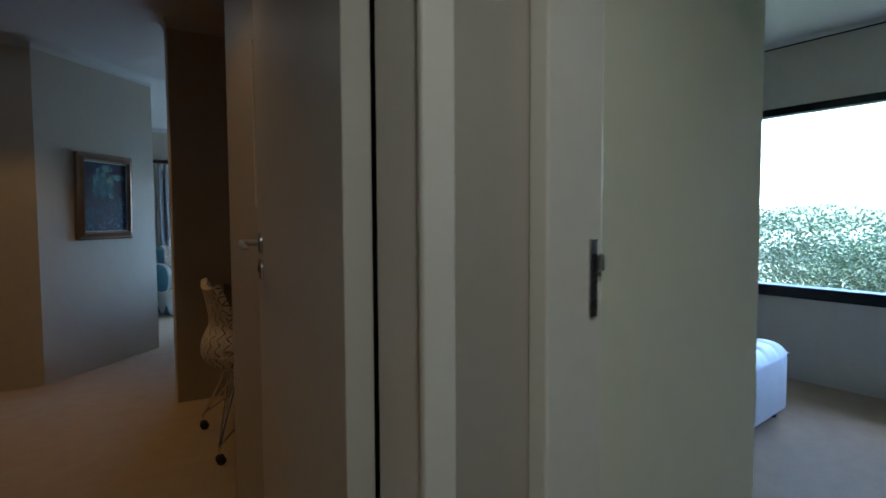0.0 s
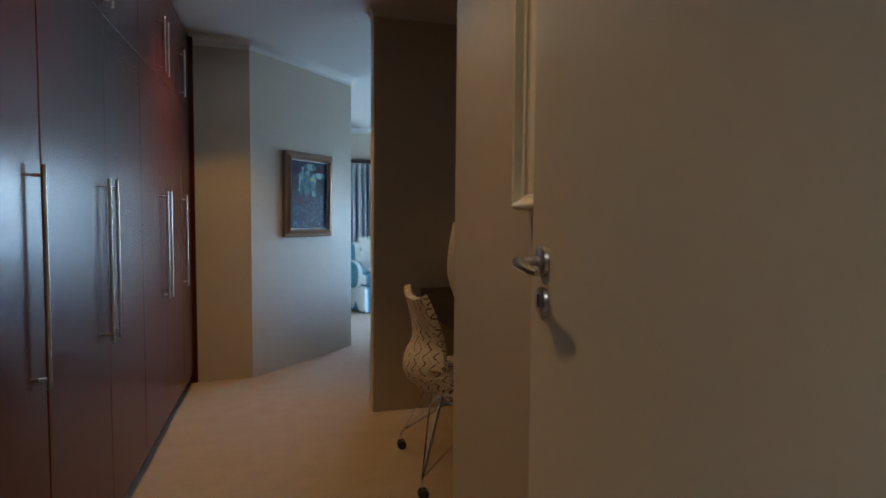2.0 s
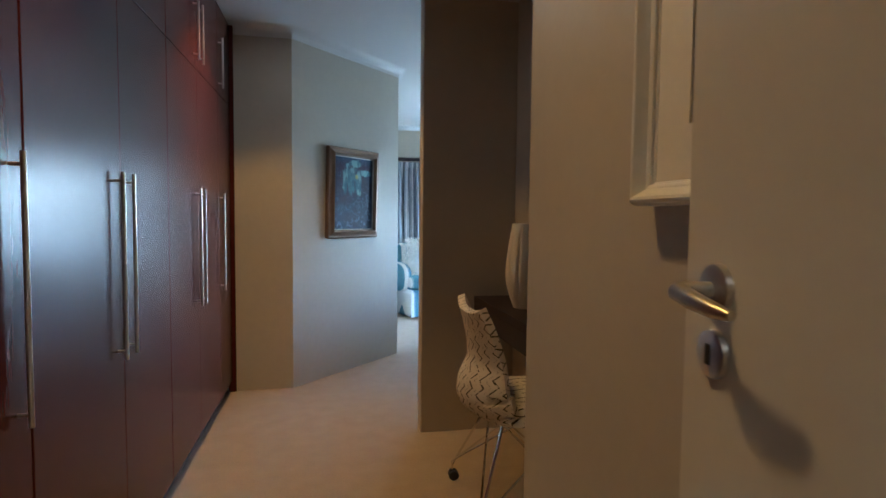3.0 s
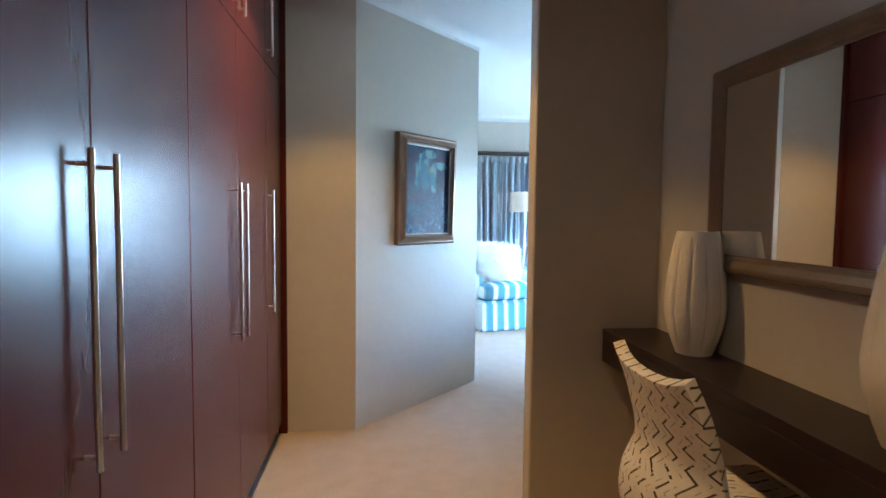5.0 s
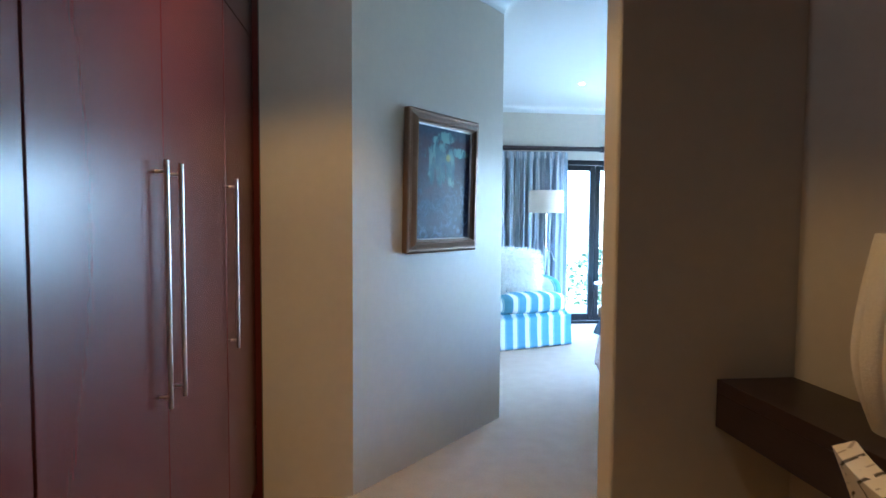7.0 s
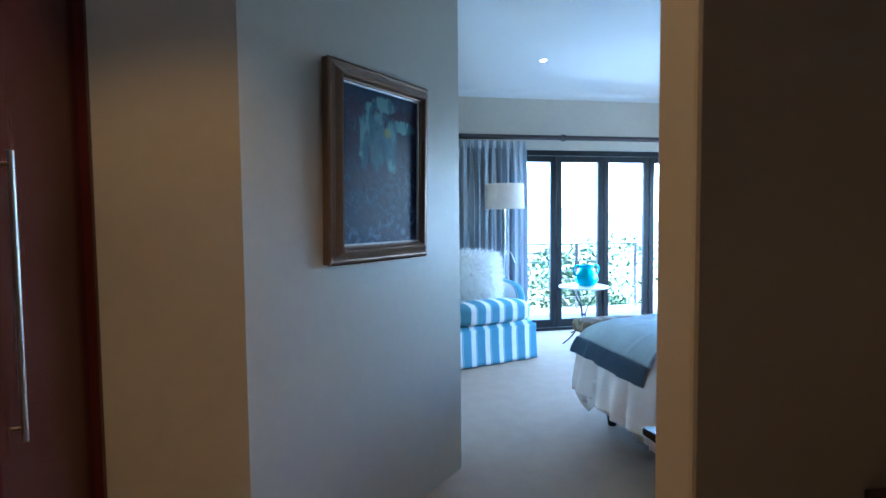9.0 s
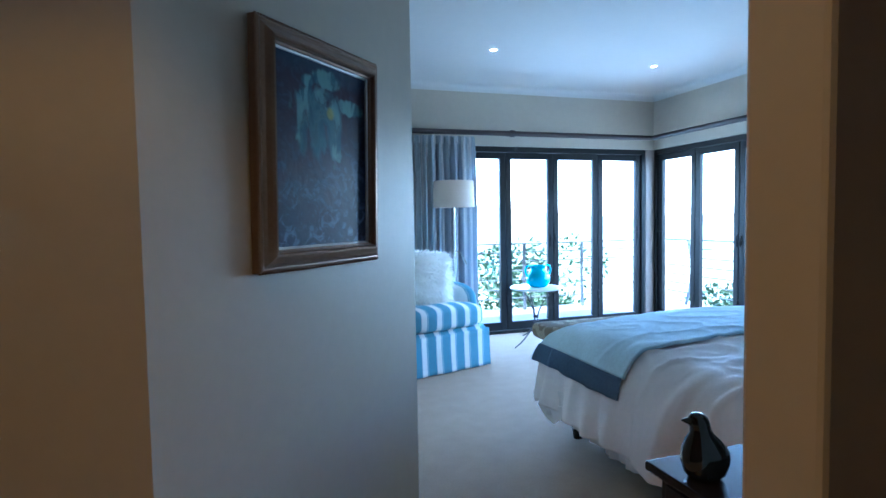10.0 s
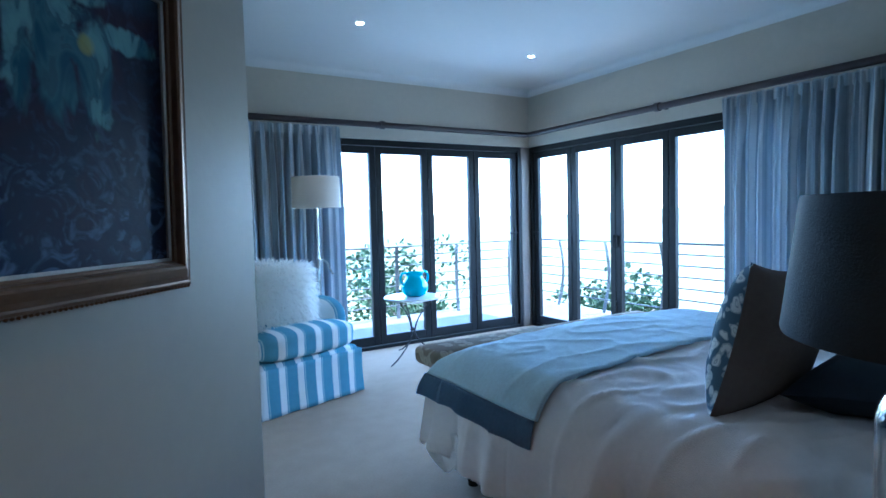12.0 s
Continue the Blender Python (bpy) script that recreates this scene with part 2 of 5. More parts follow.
def zigzag(n, l, xyz, vec):
    """Chains of short dark strokes that zigzag down a cream cloth, thick ones between faint ones."""
    along = op(n, l, "SUBTRACT", xyz[2], op(n, l, "MULTIPLY", xyz[0], 0.3))
    tri = op(n, l, "ABSOLUTE", op(n, l, "SUBTRACT", op(n, l, "FRACT", op(n, l, "MULTIPLY", along, 19.0)), 0.5))
    w = op(n, l, "ADD", xyz[1], op(n, l, "MULTIPLY", tri, 0.056))
    bold = op(n, l, "LESS_THAN", op(n, l, "FRACT", op(n, l, "MULTIPLY", w, 21.0)), 0.15)
    thin = op(n, l, "LESS_THAN", op(n, l, "FRACT", op(n, l, "ADD", op(n, l, "MULTIPLY", w, 21.0), 0.5)), 0.07)
    gap = op(n, l, "GREATER_THAN", noise_of(n, l, vec, 38.0), 0.44)
    gap2 = op(n, l, "GREATER_THAN", noise_of(n, l, vec, 55.0), 0.52)
    c = blend(n, l, noise_of(n, l, vec, 18.0), (0.62, 0.56, 0.45), (0.74, 0.68, 0.57))
    c = blend(n, l, op(n, l, "MULTIPLY", op(n, l, "MULTIPLY", thin, gap2), 0.6), c, (0.16, 0.12, 0.10))
    return blend(n, l, op(n, l, "MULTIPLY", op(n, l, "MULTIPLY", bold, gap), 0.92), c, (0.03, 0.022, 0.02))


M_ZIGZAG = node_mat("cream_zigzag_fabric", 0.85, zigzag, bump=0.2)


def floral(ground, petal, scale):
    def build(n, l, xyz, vec):
        k = n.new("ShaderNodeTexVoronoi")
        k.inputs["Scale"].default_value = scale
        k.inputs["Randomness"].default_value = 0.9
        warp = n.new("ShaderNodeVectorMath"); warp.operation = "ADD"
        nz = n.new("ShaderNodeTexNoise"); nz.inputs["Scale"].default_value = 14.0
        l.new(vec, nz.inputs["Vector"])
        sc = n.new("ShaderNodeVectorMath"); sc.operation = "SCALE"; sc.inputs["Scale"].default_value = 0.07
        l.new(nz.outputs["Color"], sc.inputs[0]); l.new(vec, warp.inputs[0]); l.new(sc.outputs[0], warp.inputs[1])
        l.new(warp.outputs[0], k.inputs["Vector"])
        m = smooth_step(n, l, k.outputs["Distance"], 0.50, 0.42)
        vein = op(n, l, "LESS_THAN", op(n, l, "FRACT", op(n, l, "MULTIPLY", k.outputs["Distance"], 5.0)), 0.22)
        c = blend(n, l, m, ground, petal)
        return blend(n, l, op(n, l, "MULTIPLY", vein, 0.5), c, ground)
    return build


M_FLORAL = node_mat("blue_floral_cotton", 0.85, floral((0.09, 0.14, 0.19), (0.62, 0.63, 0.60), 22.0), bump=0.2)
M_TAPESTRY = node_mat("tan_floral_tapestry", 0.9, floral((0.20, 0.16, 0.11), (0.36, 0.31, 0.22), 15.0), bump=0.3)


def stretched(n, l, vec, sx, sy, sz):
    k = n.new("ShaderNodeMapping")
    k.inputs["Scale"].default_value = (sx, sy, sz)
    l.new(vec, k.inputs[0])
    return k.outputs[0]


def abstract(n, l, xyz, vec):
    """A drooping pale teal bloom over a dark blue and violet ground, in thick curling strokes, the lower ones lightened
    for window sheen. x runs 0 to PW, z 0 to PH.
    """
    tall = stretched(n, l, vec, 1.0, 1.0, 0.45)
    big, mid = noise_of(n, l, vec, 6.0, 3, 0.8), noise_of(n, l, tall, 15.0, 3, 1.4)
    curl = noise_of(n, l, vec, 17.0, 4, 2.6)
    ground = blend(n, l, smooth_step(n, l, big, 0.38, 0.62), (0.006, 0.012, 0.042), (0.022, 0.012, 0.036))
    edge = smooth_step(n, l, xyz[2], 0.50, 0.58)
    ground = blend(n, l, op(n, l, "MULTIPLY", edge, 0.6), ground, (0.03, 0.08, 0.15))
    # window sheen painted in: ground and strokes grow paler towards the bottom
    low = smooth_step(n, l, op(n, l, "ADD", xyz[2], op(n, l, "MULTIPLY", big, 0.22)), 0.44, 0.14)
    strokes = op(n, l, "MULTIPLY", smooth_step(n, l, curl, 0.47, 0.66), op(n, l, "ADD", op(n, l, "MULTIPLY", low, 0.5), 0.10))
    c = blend(n, l, op(n, l, "MULTIPLY", low, 0.35), ground, (0.022, 0.055, 0.13))
    c = blend(n, l, strokes, c, (0.17, 0.24, 0.42))
    mask = None
    for x, z, rx, rz in ((0.20, 0.435, 0.095, 0.060), (0.135, 0.385, 0.028, 0.105), (0.205, 0.355, 0.040, 0.085), (0.295, 0.375, 0.042, 0.095), (0.375, 0.455, 0.070, 0.024), (0.255, 0.525, 0.065, 0.028), (0.16, 0.505, 0.030, 0.020)):
        dx = op(n, l, "DIVIDE", op(n, l, "SUBTRACT", xyz[0], x), rx)
        dz = op(n, l, "DIVIDE", op(n, l, "SUBTRACT", xyz[2], z), rz)
        d = op(n, l, "ADD", op(n, l, "MULTIPLY", dx, dx), op(n, l, "MULTIPLY", dz, dz))
        mask = d if mask is None else op(n, l, "MINIMUM", mask, d)
    soft = op(n, l, "SUBTRACT", mask, op(n, l, "MULTIPLY", op(n, l, "SUBTRACT", mid, 0.5), 4.2))
    bloom = smooth_step(n, l, soft, 1.5, 0.55)
    petal = noise_of(n, l, tall, 12.0, 3, 1.6)
    teal = blend(n, l, smooth_step(n, l, petal, 0.34, 0.62), (0.025, 0.10, 0.16), (0.20, 0.37, 0.40))
    line = smooth_step(n, l, op(n, l, "ABSOLUTE", op(n, l, "SUBTRACT", petal, 0.47)), 0.03, 0.006)
    teal = blend(n, l, op(n, l, "MULTIPLY", line, 0.5), teal, (0.02, 0.06, 0.11))
    c = blend(n, l, op(n, l, "MULTIPLY", bloom, 0.88), c, teal)
    dx, dz = op(n, l, "SUBTRACT", xyz[0], 0.275), op(n, l, "SUBTRACT", xyz[2], 0.425)
    far = op(n, l, "ADD", op(n, l, "ADD", op(n, l, "MULTIPLY", dx, dx), op(n, l, "MULTIPLY", dz, dz)), op(n, l, "MULTIPLY", op(n, l, "SUBTRACT", petal, 0.5), 0.0012))
    return blend(n, l, op(n, l, "MULTIPLY", smooth_step(n, l, far, 0.0006, 0.0001), 0.75), c, (0.36, 0.38, 0.12))


M_PAINTING = node_mat("thick_oil_paint", 0.34, abstract, spec=0.24)
pn, pl = M_PAINTING.node_tree.nodes, M_PAINTING.node_tree.links
p_tc = pn.new("ShaderNodeTexCoord")
p_curl = noise_of(pn, pl, p_tc.outputs["Object"], 13.0, 3, 1.5)
p_fine = noise_of(pn, pl, p_tc.outputs["Object"], 70.0, 3, 1.0)
p_bump = pn.new("ShaderNodeBump")
p_bump.inputs["Strength"].default_value, p_bump.inputs["Distance"].default_value = 0.24, 0.006
pl.new(op(pn, pl, "ADD", p_curl, op(pn, pl, "MULTIPLY", p_fine, 0.12)), p_bump.inputs["Height"])
pl.new(p_bump.outputs[0], pn["Principled BSDF"].inputs["Normal"])
M_PRINT = node_mat("blue_watercolour_print", 0.6, lambda n, l, xyz, vec: blend(n, l, smooth_step(n, l, op(n, l, "ADD", xyz[2], op(n, l, "MULTIPLY", noise_of(n, l, vec, 9.0), 0.12)), 0.03, 0.2), (0.03, 0.05, 0.10), (0.40, 0.40, 0.38)))

# ---- mesh helpers ----
def done(bm):
    bmesh.ops.recalc_face_normals(bm, faces=bm.faces)
    return bm


def box(bm, x0, x1, y0, y1, z0, z1, bevel=0.0, m=None, seg=2):
    """Adds a box, its edges rounded by bevel, to bm."""
    r = bmesh.ops.create_cube(bm, size=1)
    vs = r["verts"]
    for v in vs:
        v.co = Vector(((x0 + x1) / 2 + v.co.x * (x1 - x0), (y0 + y1) / 2 + v.co.y * (y1 - y0), (z0 + z1) / 2 + v.co.z * (z1 - z0)))
    if m is not None:
        bmesh.ops.transform(bm, matrix=m, verts=vs)
    if bevel:
        es = list({e for v in vs for e in v.link_edges})
        bmesh.ops.bevel(bm, geom=es, offset=bevel, segments=seg, affect="EDGES", profile=0.5)
    return bm


def prism(bm, pts, z0, z1):
    """Adds an upright prism on the outline pts."""
    lo = [bm.verts.new((x, y, z0)) for x, y in pts]
    hi = [bm.verts.new((x, y, z1)) for x, y in pts]
    n = len(pts)
    bm.faces.new(lo[::-1]); bm.faces.new(hi)
    for i in range(n):
        bm.faces.new((lo[i], lo[(i + 1) % n], hi[(i + 1) % n], hi[i]))
    return bm


def lathe(bm, profile, n=32, m=None, flute=0.0, flutes=0):
    """Turns a profile of (radius, z) round the z axis."""
    rings = []
    for r, z in profile:
        ring = []
        for i in range(n):
            a = 2 * math.pi * i / n
            k = r * (1 + flute * math.cos(flutes * a)) if flutes else r
            p = Vector((k * math.cos(a), k * math.sin(a), z))
            ring.append(bm.verts.new(m @ p if m else p))
        rings.append(ring)
    for a, b in zip(rings, rings[1:]):
        for i in range(n):
            bm.faces.new((a[i], a[(i + 1) % n], b[(i + 1) % n], b[i]))
    return bm


def tube(bm, pts, r, n=10, cap=True):
    """A round bar along the points; r may be one radius or one for each point."""
    pts = [Vector(p) for p in pts]
    rs = r if isinstance(r, (list, tuple)) else [r] * len(pts)
    rings, up = [], None
    for i, p in enumerate(pts):
        d = (pts[min(i + 1, len(pts) - 1)] - pts[max(i - 1, 0)]).normalized()
        if up is None:
            up = Vector((0, 0, 1)) if abs(d.z) < 0.9 else Vector((1, 0, 0))
        side = d.cross(up).normalized()
        up = side.cross(d).normalized()
        rings.append([bm.verts.new(p + rs[i] * (math.cos(2 * math.pi * k / n) * side + math.sin(2 * math.pi * k / n) * up)) for k in range(n)])
    for a, b in zip(rings, rings[1:]):
        for k in range(n):
            bm.faces.new((a[k], a[(k + 1) % n], b[(k + 1) % n], b[k]))
    if cap:
        bm.faces.new(rings[0][::-1]); bm.faces.new(rings[-1])
    return bm


def grid(bm, nu, nv, f):
    """A sheet of nu x nv faces through the points f(u, v), with u and v from 0 to 1."""
    vs = [[bm.verts.new(f(i / nu, j / nv)) for j in range(nv + 1)] for i in range(nu + 1)]
    for i in range(nu):
        for j in range(nv):
            bm.faces.new((vs[i][j], vs[i + 1][j], vs[i + 1][j + 1], vs[i][j + 1]))
    return bm


def mesh_of(name, bm, material, smooth=False):
    done(bm)
    me = bpy.data.meshes.new(name)
    bm.to_mesh(me)
    bm.free()
    me.materials.append(material)
    if smooth:
        me.polygons.foreach_set("use_smooth", [True] * len(me.polygons))
        me.set_sharp_from_angle(angle=radians(40))
    return me


def part(name, bm, material, parent, label="", smooth=False):
    """Links a bmesh as one mesh object under a thing or under a part."""
    ob = new(name, mesh_of(name, bm, material, smooth))
    ob.parent = parent
    return tagged(ob, label)


def thing(name, label, category, m=None, group=""):
    ob = new(name)
    ob.empty_display_size = 0.1
    if m is not None:
        ob.matrix_world = m
    return tagged(ob, label, category, group)


def structure(name, bm, material, label, category="", smooth=False):
    ob = new(name, mesh_of(name, bm, material, smooth))
    return tagged(ob, label, category or name.split("_")[0], kind="structure")


B = bmesh.new

# ---- setting ----
FAR_Y, EAST_X, WEST_X = 9.40, 4.49, 0.905       # bedroom faces
LOW = -0.06

# floor: one carpeted slab through all rooms
structure("floor", box(B(), -1.3, 5.0, -2.2, FAR_Y + 0.02, -0.25, 0.0), M_CARPET, "beige cut-pile carpet laid wall to wall", "floor")
structure("ceiling", box(B(), -1.3, 5.0, -2.2, FAR_Y + 0.35, CEIL, CEIL + 0.12), M_CEIL, "smooth white painted plaster ceiling", "ceiling")

# column beside the wardrobe, the slanted wall and the bedroom's west wall
bm = prism(B(), [(-1.0, 5.485), (0.045, 5.485), (0.905, 6.393), (0.905, FAR_Y + 0.3), (0.78, FAR_Y + 0.3), (0.78, 6.45), (0.0, 5.62), (-1.0, 5.62)], LOW, CEIL + 0.02)
structure("wall_slanted", bm, M_WALL, "slanted beige-grey plastered wall beside the wardrobe", "wall")

# wall behind the wardrobe and the west side of the lobby
structure("wall_west", box(B(), -1.12, -0.98, -2.2, 5.62, LOW, CEIL + 0.02), M_WALL, "plain beige plastered wall", "wall")

# wall between dressing room and bedroom, ending beside the passage
structure("wall_south", box(B(), 0.815, EAST_X + 0.3, 4.50, 4.60, LOW, CEIL + 0.02, 0.008), M_WALL, "thin beige plastered wall with a rounded end", "wall")

# block beside the desk recess
bm = prism(B(), [(0.80, 1.13), (0.80, 2.735), (1.365, 2.735), (1.365, 4.50), (1.46, 4.50), (1.46, 1.13)], LOW, CEIL + 0.02)
structure("wall_recess", bm, M_WALL, "beige plastered wall with a recess for the desk", "wall")

# lobby wall with the doorway (x -0.24 to 0.645) and head above it
DH = 2.08
bm = box(B(), -1.0, -0.30, 1.00, 1.13, LOW, CEIL + 0.02)
box(bm, 0.66, 1.37, 1.00, 1.13, LOW, CEIL + 0.02)
box(bm, -0.30, 0.66, 1.00, 1.13, DH, CEIL + 0.02)
structure("wall_lobby", bm, M_WALL, "beige plastered wall around the dressing room doorway", "wall")

# wall between lobby and guest room, with its doorway (y 0.13 to 0.965)
bm = box(B(), 0.82, 0.94, -2.2, 0.08, LOW, CEIL + 0.02)
box(bm, 0.82, 0.94, 0.08, 1.00, DH, CEIL + 0.02)
structure("wall_guest", bm, M_WALL, "beige plastered wall beside the guest room door", "wall")
structure("wall_back", box(B(), -1.12, 5.0, -2.34, -2.2, LOW, CEIL + 0.02), M_WALL, "plain beige plastered wall", "wall")

# guest room: nib wall, north wall, window wall
bm = box(B(), 0.906, 1.378, 0.992, 1.128, LOW, CEIL + 0.02)
structure("wall_nib", bm, M_WALL_COOL, "pale green-grey plastered wall inside the guest room", "wall")
structure("wall_guest_north", box(B(), 1.46, 5.0, 3.2, 3.3, LOW, CEIL + 0.02), M_WALL, "pale plastered wall of the guest room", "wall")
GX = 4.80
bm = box(B(), GX, GX + 0.25, -2.2, 3.3, LOW, 0.64)
box(bm, GX, GX + 0.25, -2.2, 3.3, 2.06, CEIL + 0.02)
box(bm, GX, GX + 0.25, 2.95, 3.3, 0.64, 2.06)
box(bm, GX, GX + 0.25, -2.2, 0.4, 0.64, 2.06)
structure("wall_window", bm, M_WALL, "pale plastered guest room wall with a wide window", "wall")

# bedroom: wall above and beside the folding doors
HEAD = 1.945
bm = box(B(), WEST_X - 0.1, 2.10, FAR_Y, FAR_Y + 0.25, LOW, HEAD)
box(bm, WEST_X - 0.1, EAST_X + 0.25, FAR_Y, FAR_Y + 0.25, HEAD, CEIL + 0.02)
structure("wall_north", bm, M_WALL, "beige-grey wall above the folding glass doors", "wall")
bm = box(B(), EAST_X, EAST_X + 0.25, 4.5, 6.55, LOW, HEAD)
box(bm, EAST_X, EAST_X + 0.25, 4.5, FAR_Y + 0.0, HEAD, CEIL + 0.02)
structure("wall_east", bm, M_WALL, "beige-grey wall above the folding glass doors", "wall")


# ---- cornices ----
def cornice(name, path, material, size=0.075):
    """A coved cornice along the walls of path, with the room on the left of its direction."""
    prof = [(0.0, -size)]
    for k in range(9):
        a = radians(90 * k / 8)
        prof.append((0.003 + (size - 0.003) * (1 - math.cos(a)), -size + 0.002 + (size - 0.002) * math.sin(a)))
    prof += [(size, 0.01), (0.0, 0.01)]
    pts = [Vector(p) for p in path]
    bm, rings = B(), []
    for i, p in enumerate(pts):
        ds = []
        if i > 0:
            ds.append((pts[i] - pts[i - 1]).normalized())
        if i < len(pts) - 1:
            ds.append((pts[i + 1] - pts[i]).normalized())
        ns = [Vector((-d.y, d.x)) for d in ds]
        n = sum(ns, Vector((0, 0)))
        n = n / max(0.2, n.dot(ns[0]))
        rings.append([bm.verts.new((p.x + n.x * d, p.y + n.y * d, CEIL + z)) for d, z in prof])
    k = len(prof)
    for a, b in zip(rings, rings[1:]):
        for j in range(k):
            bm.faces.new((a[j], a[(j + 1) % k], b[(j + 1) % k], b[j]))
    bm.faces.new(rings[0]); bm.faces.new(rings[-1][::-1])
    return structure(name, bm, material, "white coved plaster cornice", "cornice", True)


cornice("cornice_dressing", [(0.80, 1.13), (0.80, 2.735), (1.365, 2.735), (1.365, 4.50), (0.815, 4.50), (0.815, 4.60), (EAST_X, 4.60), (EAST_X, FAR_Y), (WEST_X, FAR_Y), (WEST_X, 6.393), (0.045, 5.485), (-0.37, 5.485)], M_CEIL)
cornice("cornice_guest", [(GX, 0.0), (GX, 3.2), (1.46, 3.2)], M_CEIL, 0.04)

# ---- doorways ----
def door_frame(name, label, parts):
    ob = tagged(new(name), label, "door frame", kind="structure")
    for nm, b in parts:
        part(nm, box(B(), *b, 0.004), M_FRAME, ob)
    return ob


# dressing room doorway: lining, seen edge on, plus an added strip darkening the hinge gap
door_frame("door_frame_1", "cream painted door frame of the dressing room", [
    ("jamb", (0.633, 0.675, 0.978, 1.102, LOW, DH + 0.03)),
    ("light_stop", (0.676, 0.710, 1.096, 1.150, LOW, DH + 0.02)),
    ("architrave", (0.624, 0.668, 0.966, 0.980, LOW, DH + 0.05)),
    ("jamb", (-0.315, -0.280, 0.978, 1.145, LOW, DH + 0.03)),
    ("architrave", (-0.318, -0.273, 0.966, 0.980, LOW, DH + 0.05)),
    ("head", (-0.28, 0.64, 0.978, 1.145, DH - 0.01, DH + 0.03)),
])
frame2 = door_frame("door_frame_2", "cream painted door frame of the guest room", [
    ("jamb", (0.806, 0.911, 0.962, 0.998, LOW, DH + 0.03)),
    ("jamb", (0.806, 0.955, 0.06, 0.10, LOW, DH + 0.03)),
    ("head", (0.806, 0.955, 0.10, 0.962, DH - 0.01, DH + 0.03)),
])
# strike plate let into the jamb
plate = part("strike_plate", box(B(), 0.883, 0.898, 0.9590, 0.9625, 1.100, 1.206, 0.001), M_STEEL, frame2, "worn steel strike plate with two screws")
# black blocks stand for the shaded holes
part("latch_hole", box(B(), 0.886, 0.895, 0.9575, 0.9595, 1.160, 1.186, 0.001), M_DARK, plate)
part("bolt_hole", box(B(), 0.887, 0.895, 0.9575, 0.9595, 1.118, 1.150, 0.001), M_DARK, plate)
part("lip", box(B(), 0.897, 0.907, 0.9530, 0.9600, 1.162, 1.186, 0.003), M_STEEL, plate)
for z in (1.107, 1.199):
    bm = lathe(B(), [(0.0002, 0.0), (0.0035, 0.0), (0.0035, -0.002)], 12, pose(0.8905, 0.9585, z, 90, 0, 0))
    part("screw", bm, M_STEEL, plate)

# open door leaf, hinged at the jamb, its free end swung along the right-hand wall
D0, D1 = Vector((0.603, 1.135)), Vector((0.702, 1.953))
ang = math.degrees(math.atan2(D1.y - D0.y, D1.x - D0.x))
L = (D1 - D0).length
door = tagged(thing("door_1", "open cream painted flush door with a steel lever handle", "door", pose(D0.x, D0.y, 0, 0, 0, ang)), kind="structure")
part("leaf", box(B(), 0.008, L, -0.042, 0, 0.012, 2.055, 0.003), M_DOOR, door)
hx, hz = L - 0.066, 1.175
bm = lathe(B(), [(0.0, 0.010), (0.021, 0.010), (0.0255, 0.007), (0.0265, 0.0), (0.0, 0.0)], 28, pose(hx, 0, hz, -90, 0, 0))
rose = part("handle_rose", bm, M_STEEL, door, "brushed steel lever handle", True)
bm = B()
tube(bm, [(hx, 0.004, hz), (hx, 0.028, hz), (hx - 0.002, 0.041, hz), (hx - 0.011, 0.049, hz - 0.001), (hx - 0.040, 0.051, hz - 0.005), (hx - 0.072, 0.049, hz - 0.009), (hx - 0.094, 0.045, hz - 0.011)],
     [0.008, 0.008, 0.0088, 0.010, 0.0095, 0.0080, 0.0045], 14)
part("lever", bm, M_STEEL, rose, smooth=True)
bm = lathe(B(), [(0.0, 0.008), (0.020, 0.008), (0.0245, 0.006), (0.0255, 0.0), (0.0, 0.0)], 28, pose(hx + 0.003, 0, hz - 0.068, -90, 0, 0))
esc = part("escutcheon", bm, M_STEEL, door, "brushed steel keyhole escutcheon", True)
# black block in place of the keyhole's shade
part("keyhole", box(B(), hx - 0.0015, hx + 0.0075, 0.0075, 0.0092, hz - 0.079, hz - 0.057, 0.001), M_DARK, esc)
bm = lathe(B(), [(0.0, 0.010), (0.0265, 0.007), (0.0265, 0.0), (0.0, 0.0)], 24, pose(hx, -0.042, hz, 90, 0, 0))
part("handle_rose", bm, M_STEEL, door, "brushed steel rear rose", True)
for z in (0.25, 1.85):
    part("hinge", tube(B(), [(-0.004, -0.044, z - 0.05), (-0.004, -0.044, z + 0.05)], 0.007, 10), M_STEEL, door)

# ---- wardrobe: one unit for each carcass, with doors, upper doors and bar handles ----
WX = -0.364                      # plane of the door fronts
SPLIT, WTOP = 1.985, CEIL - 0.012


def bar_handle(y, z0, z1, parent):
    h = part("handle", tube(B(), [(WX + 0.026, y, z0), (WX + 0.026, y, z1)], 0.0062, 12), M_STEEL, parent, "brushed steel bar handle", True)
    for z in (z0 + 0.028, z1 - 0.028):
        part("post", tube(B(), [(WX - 0.002, y, z), (WX + 0.026, y, z)], 0.0045, 10), M_STEEL, h, smooth=True)


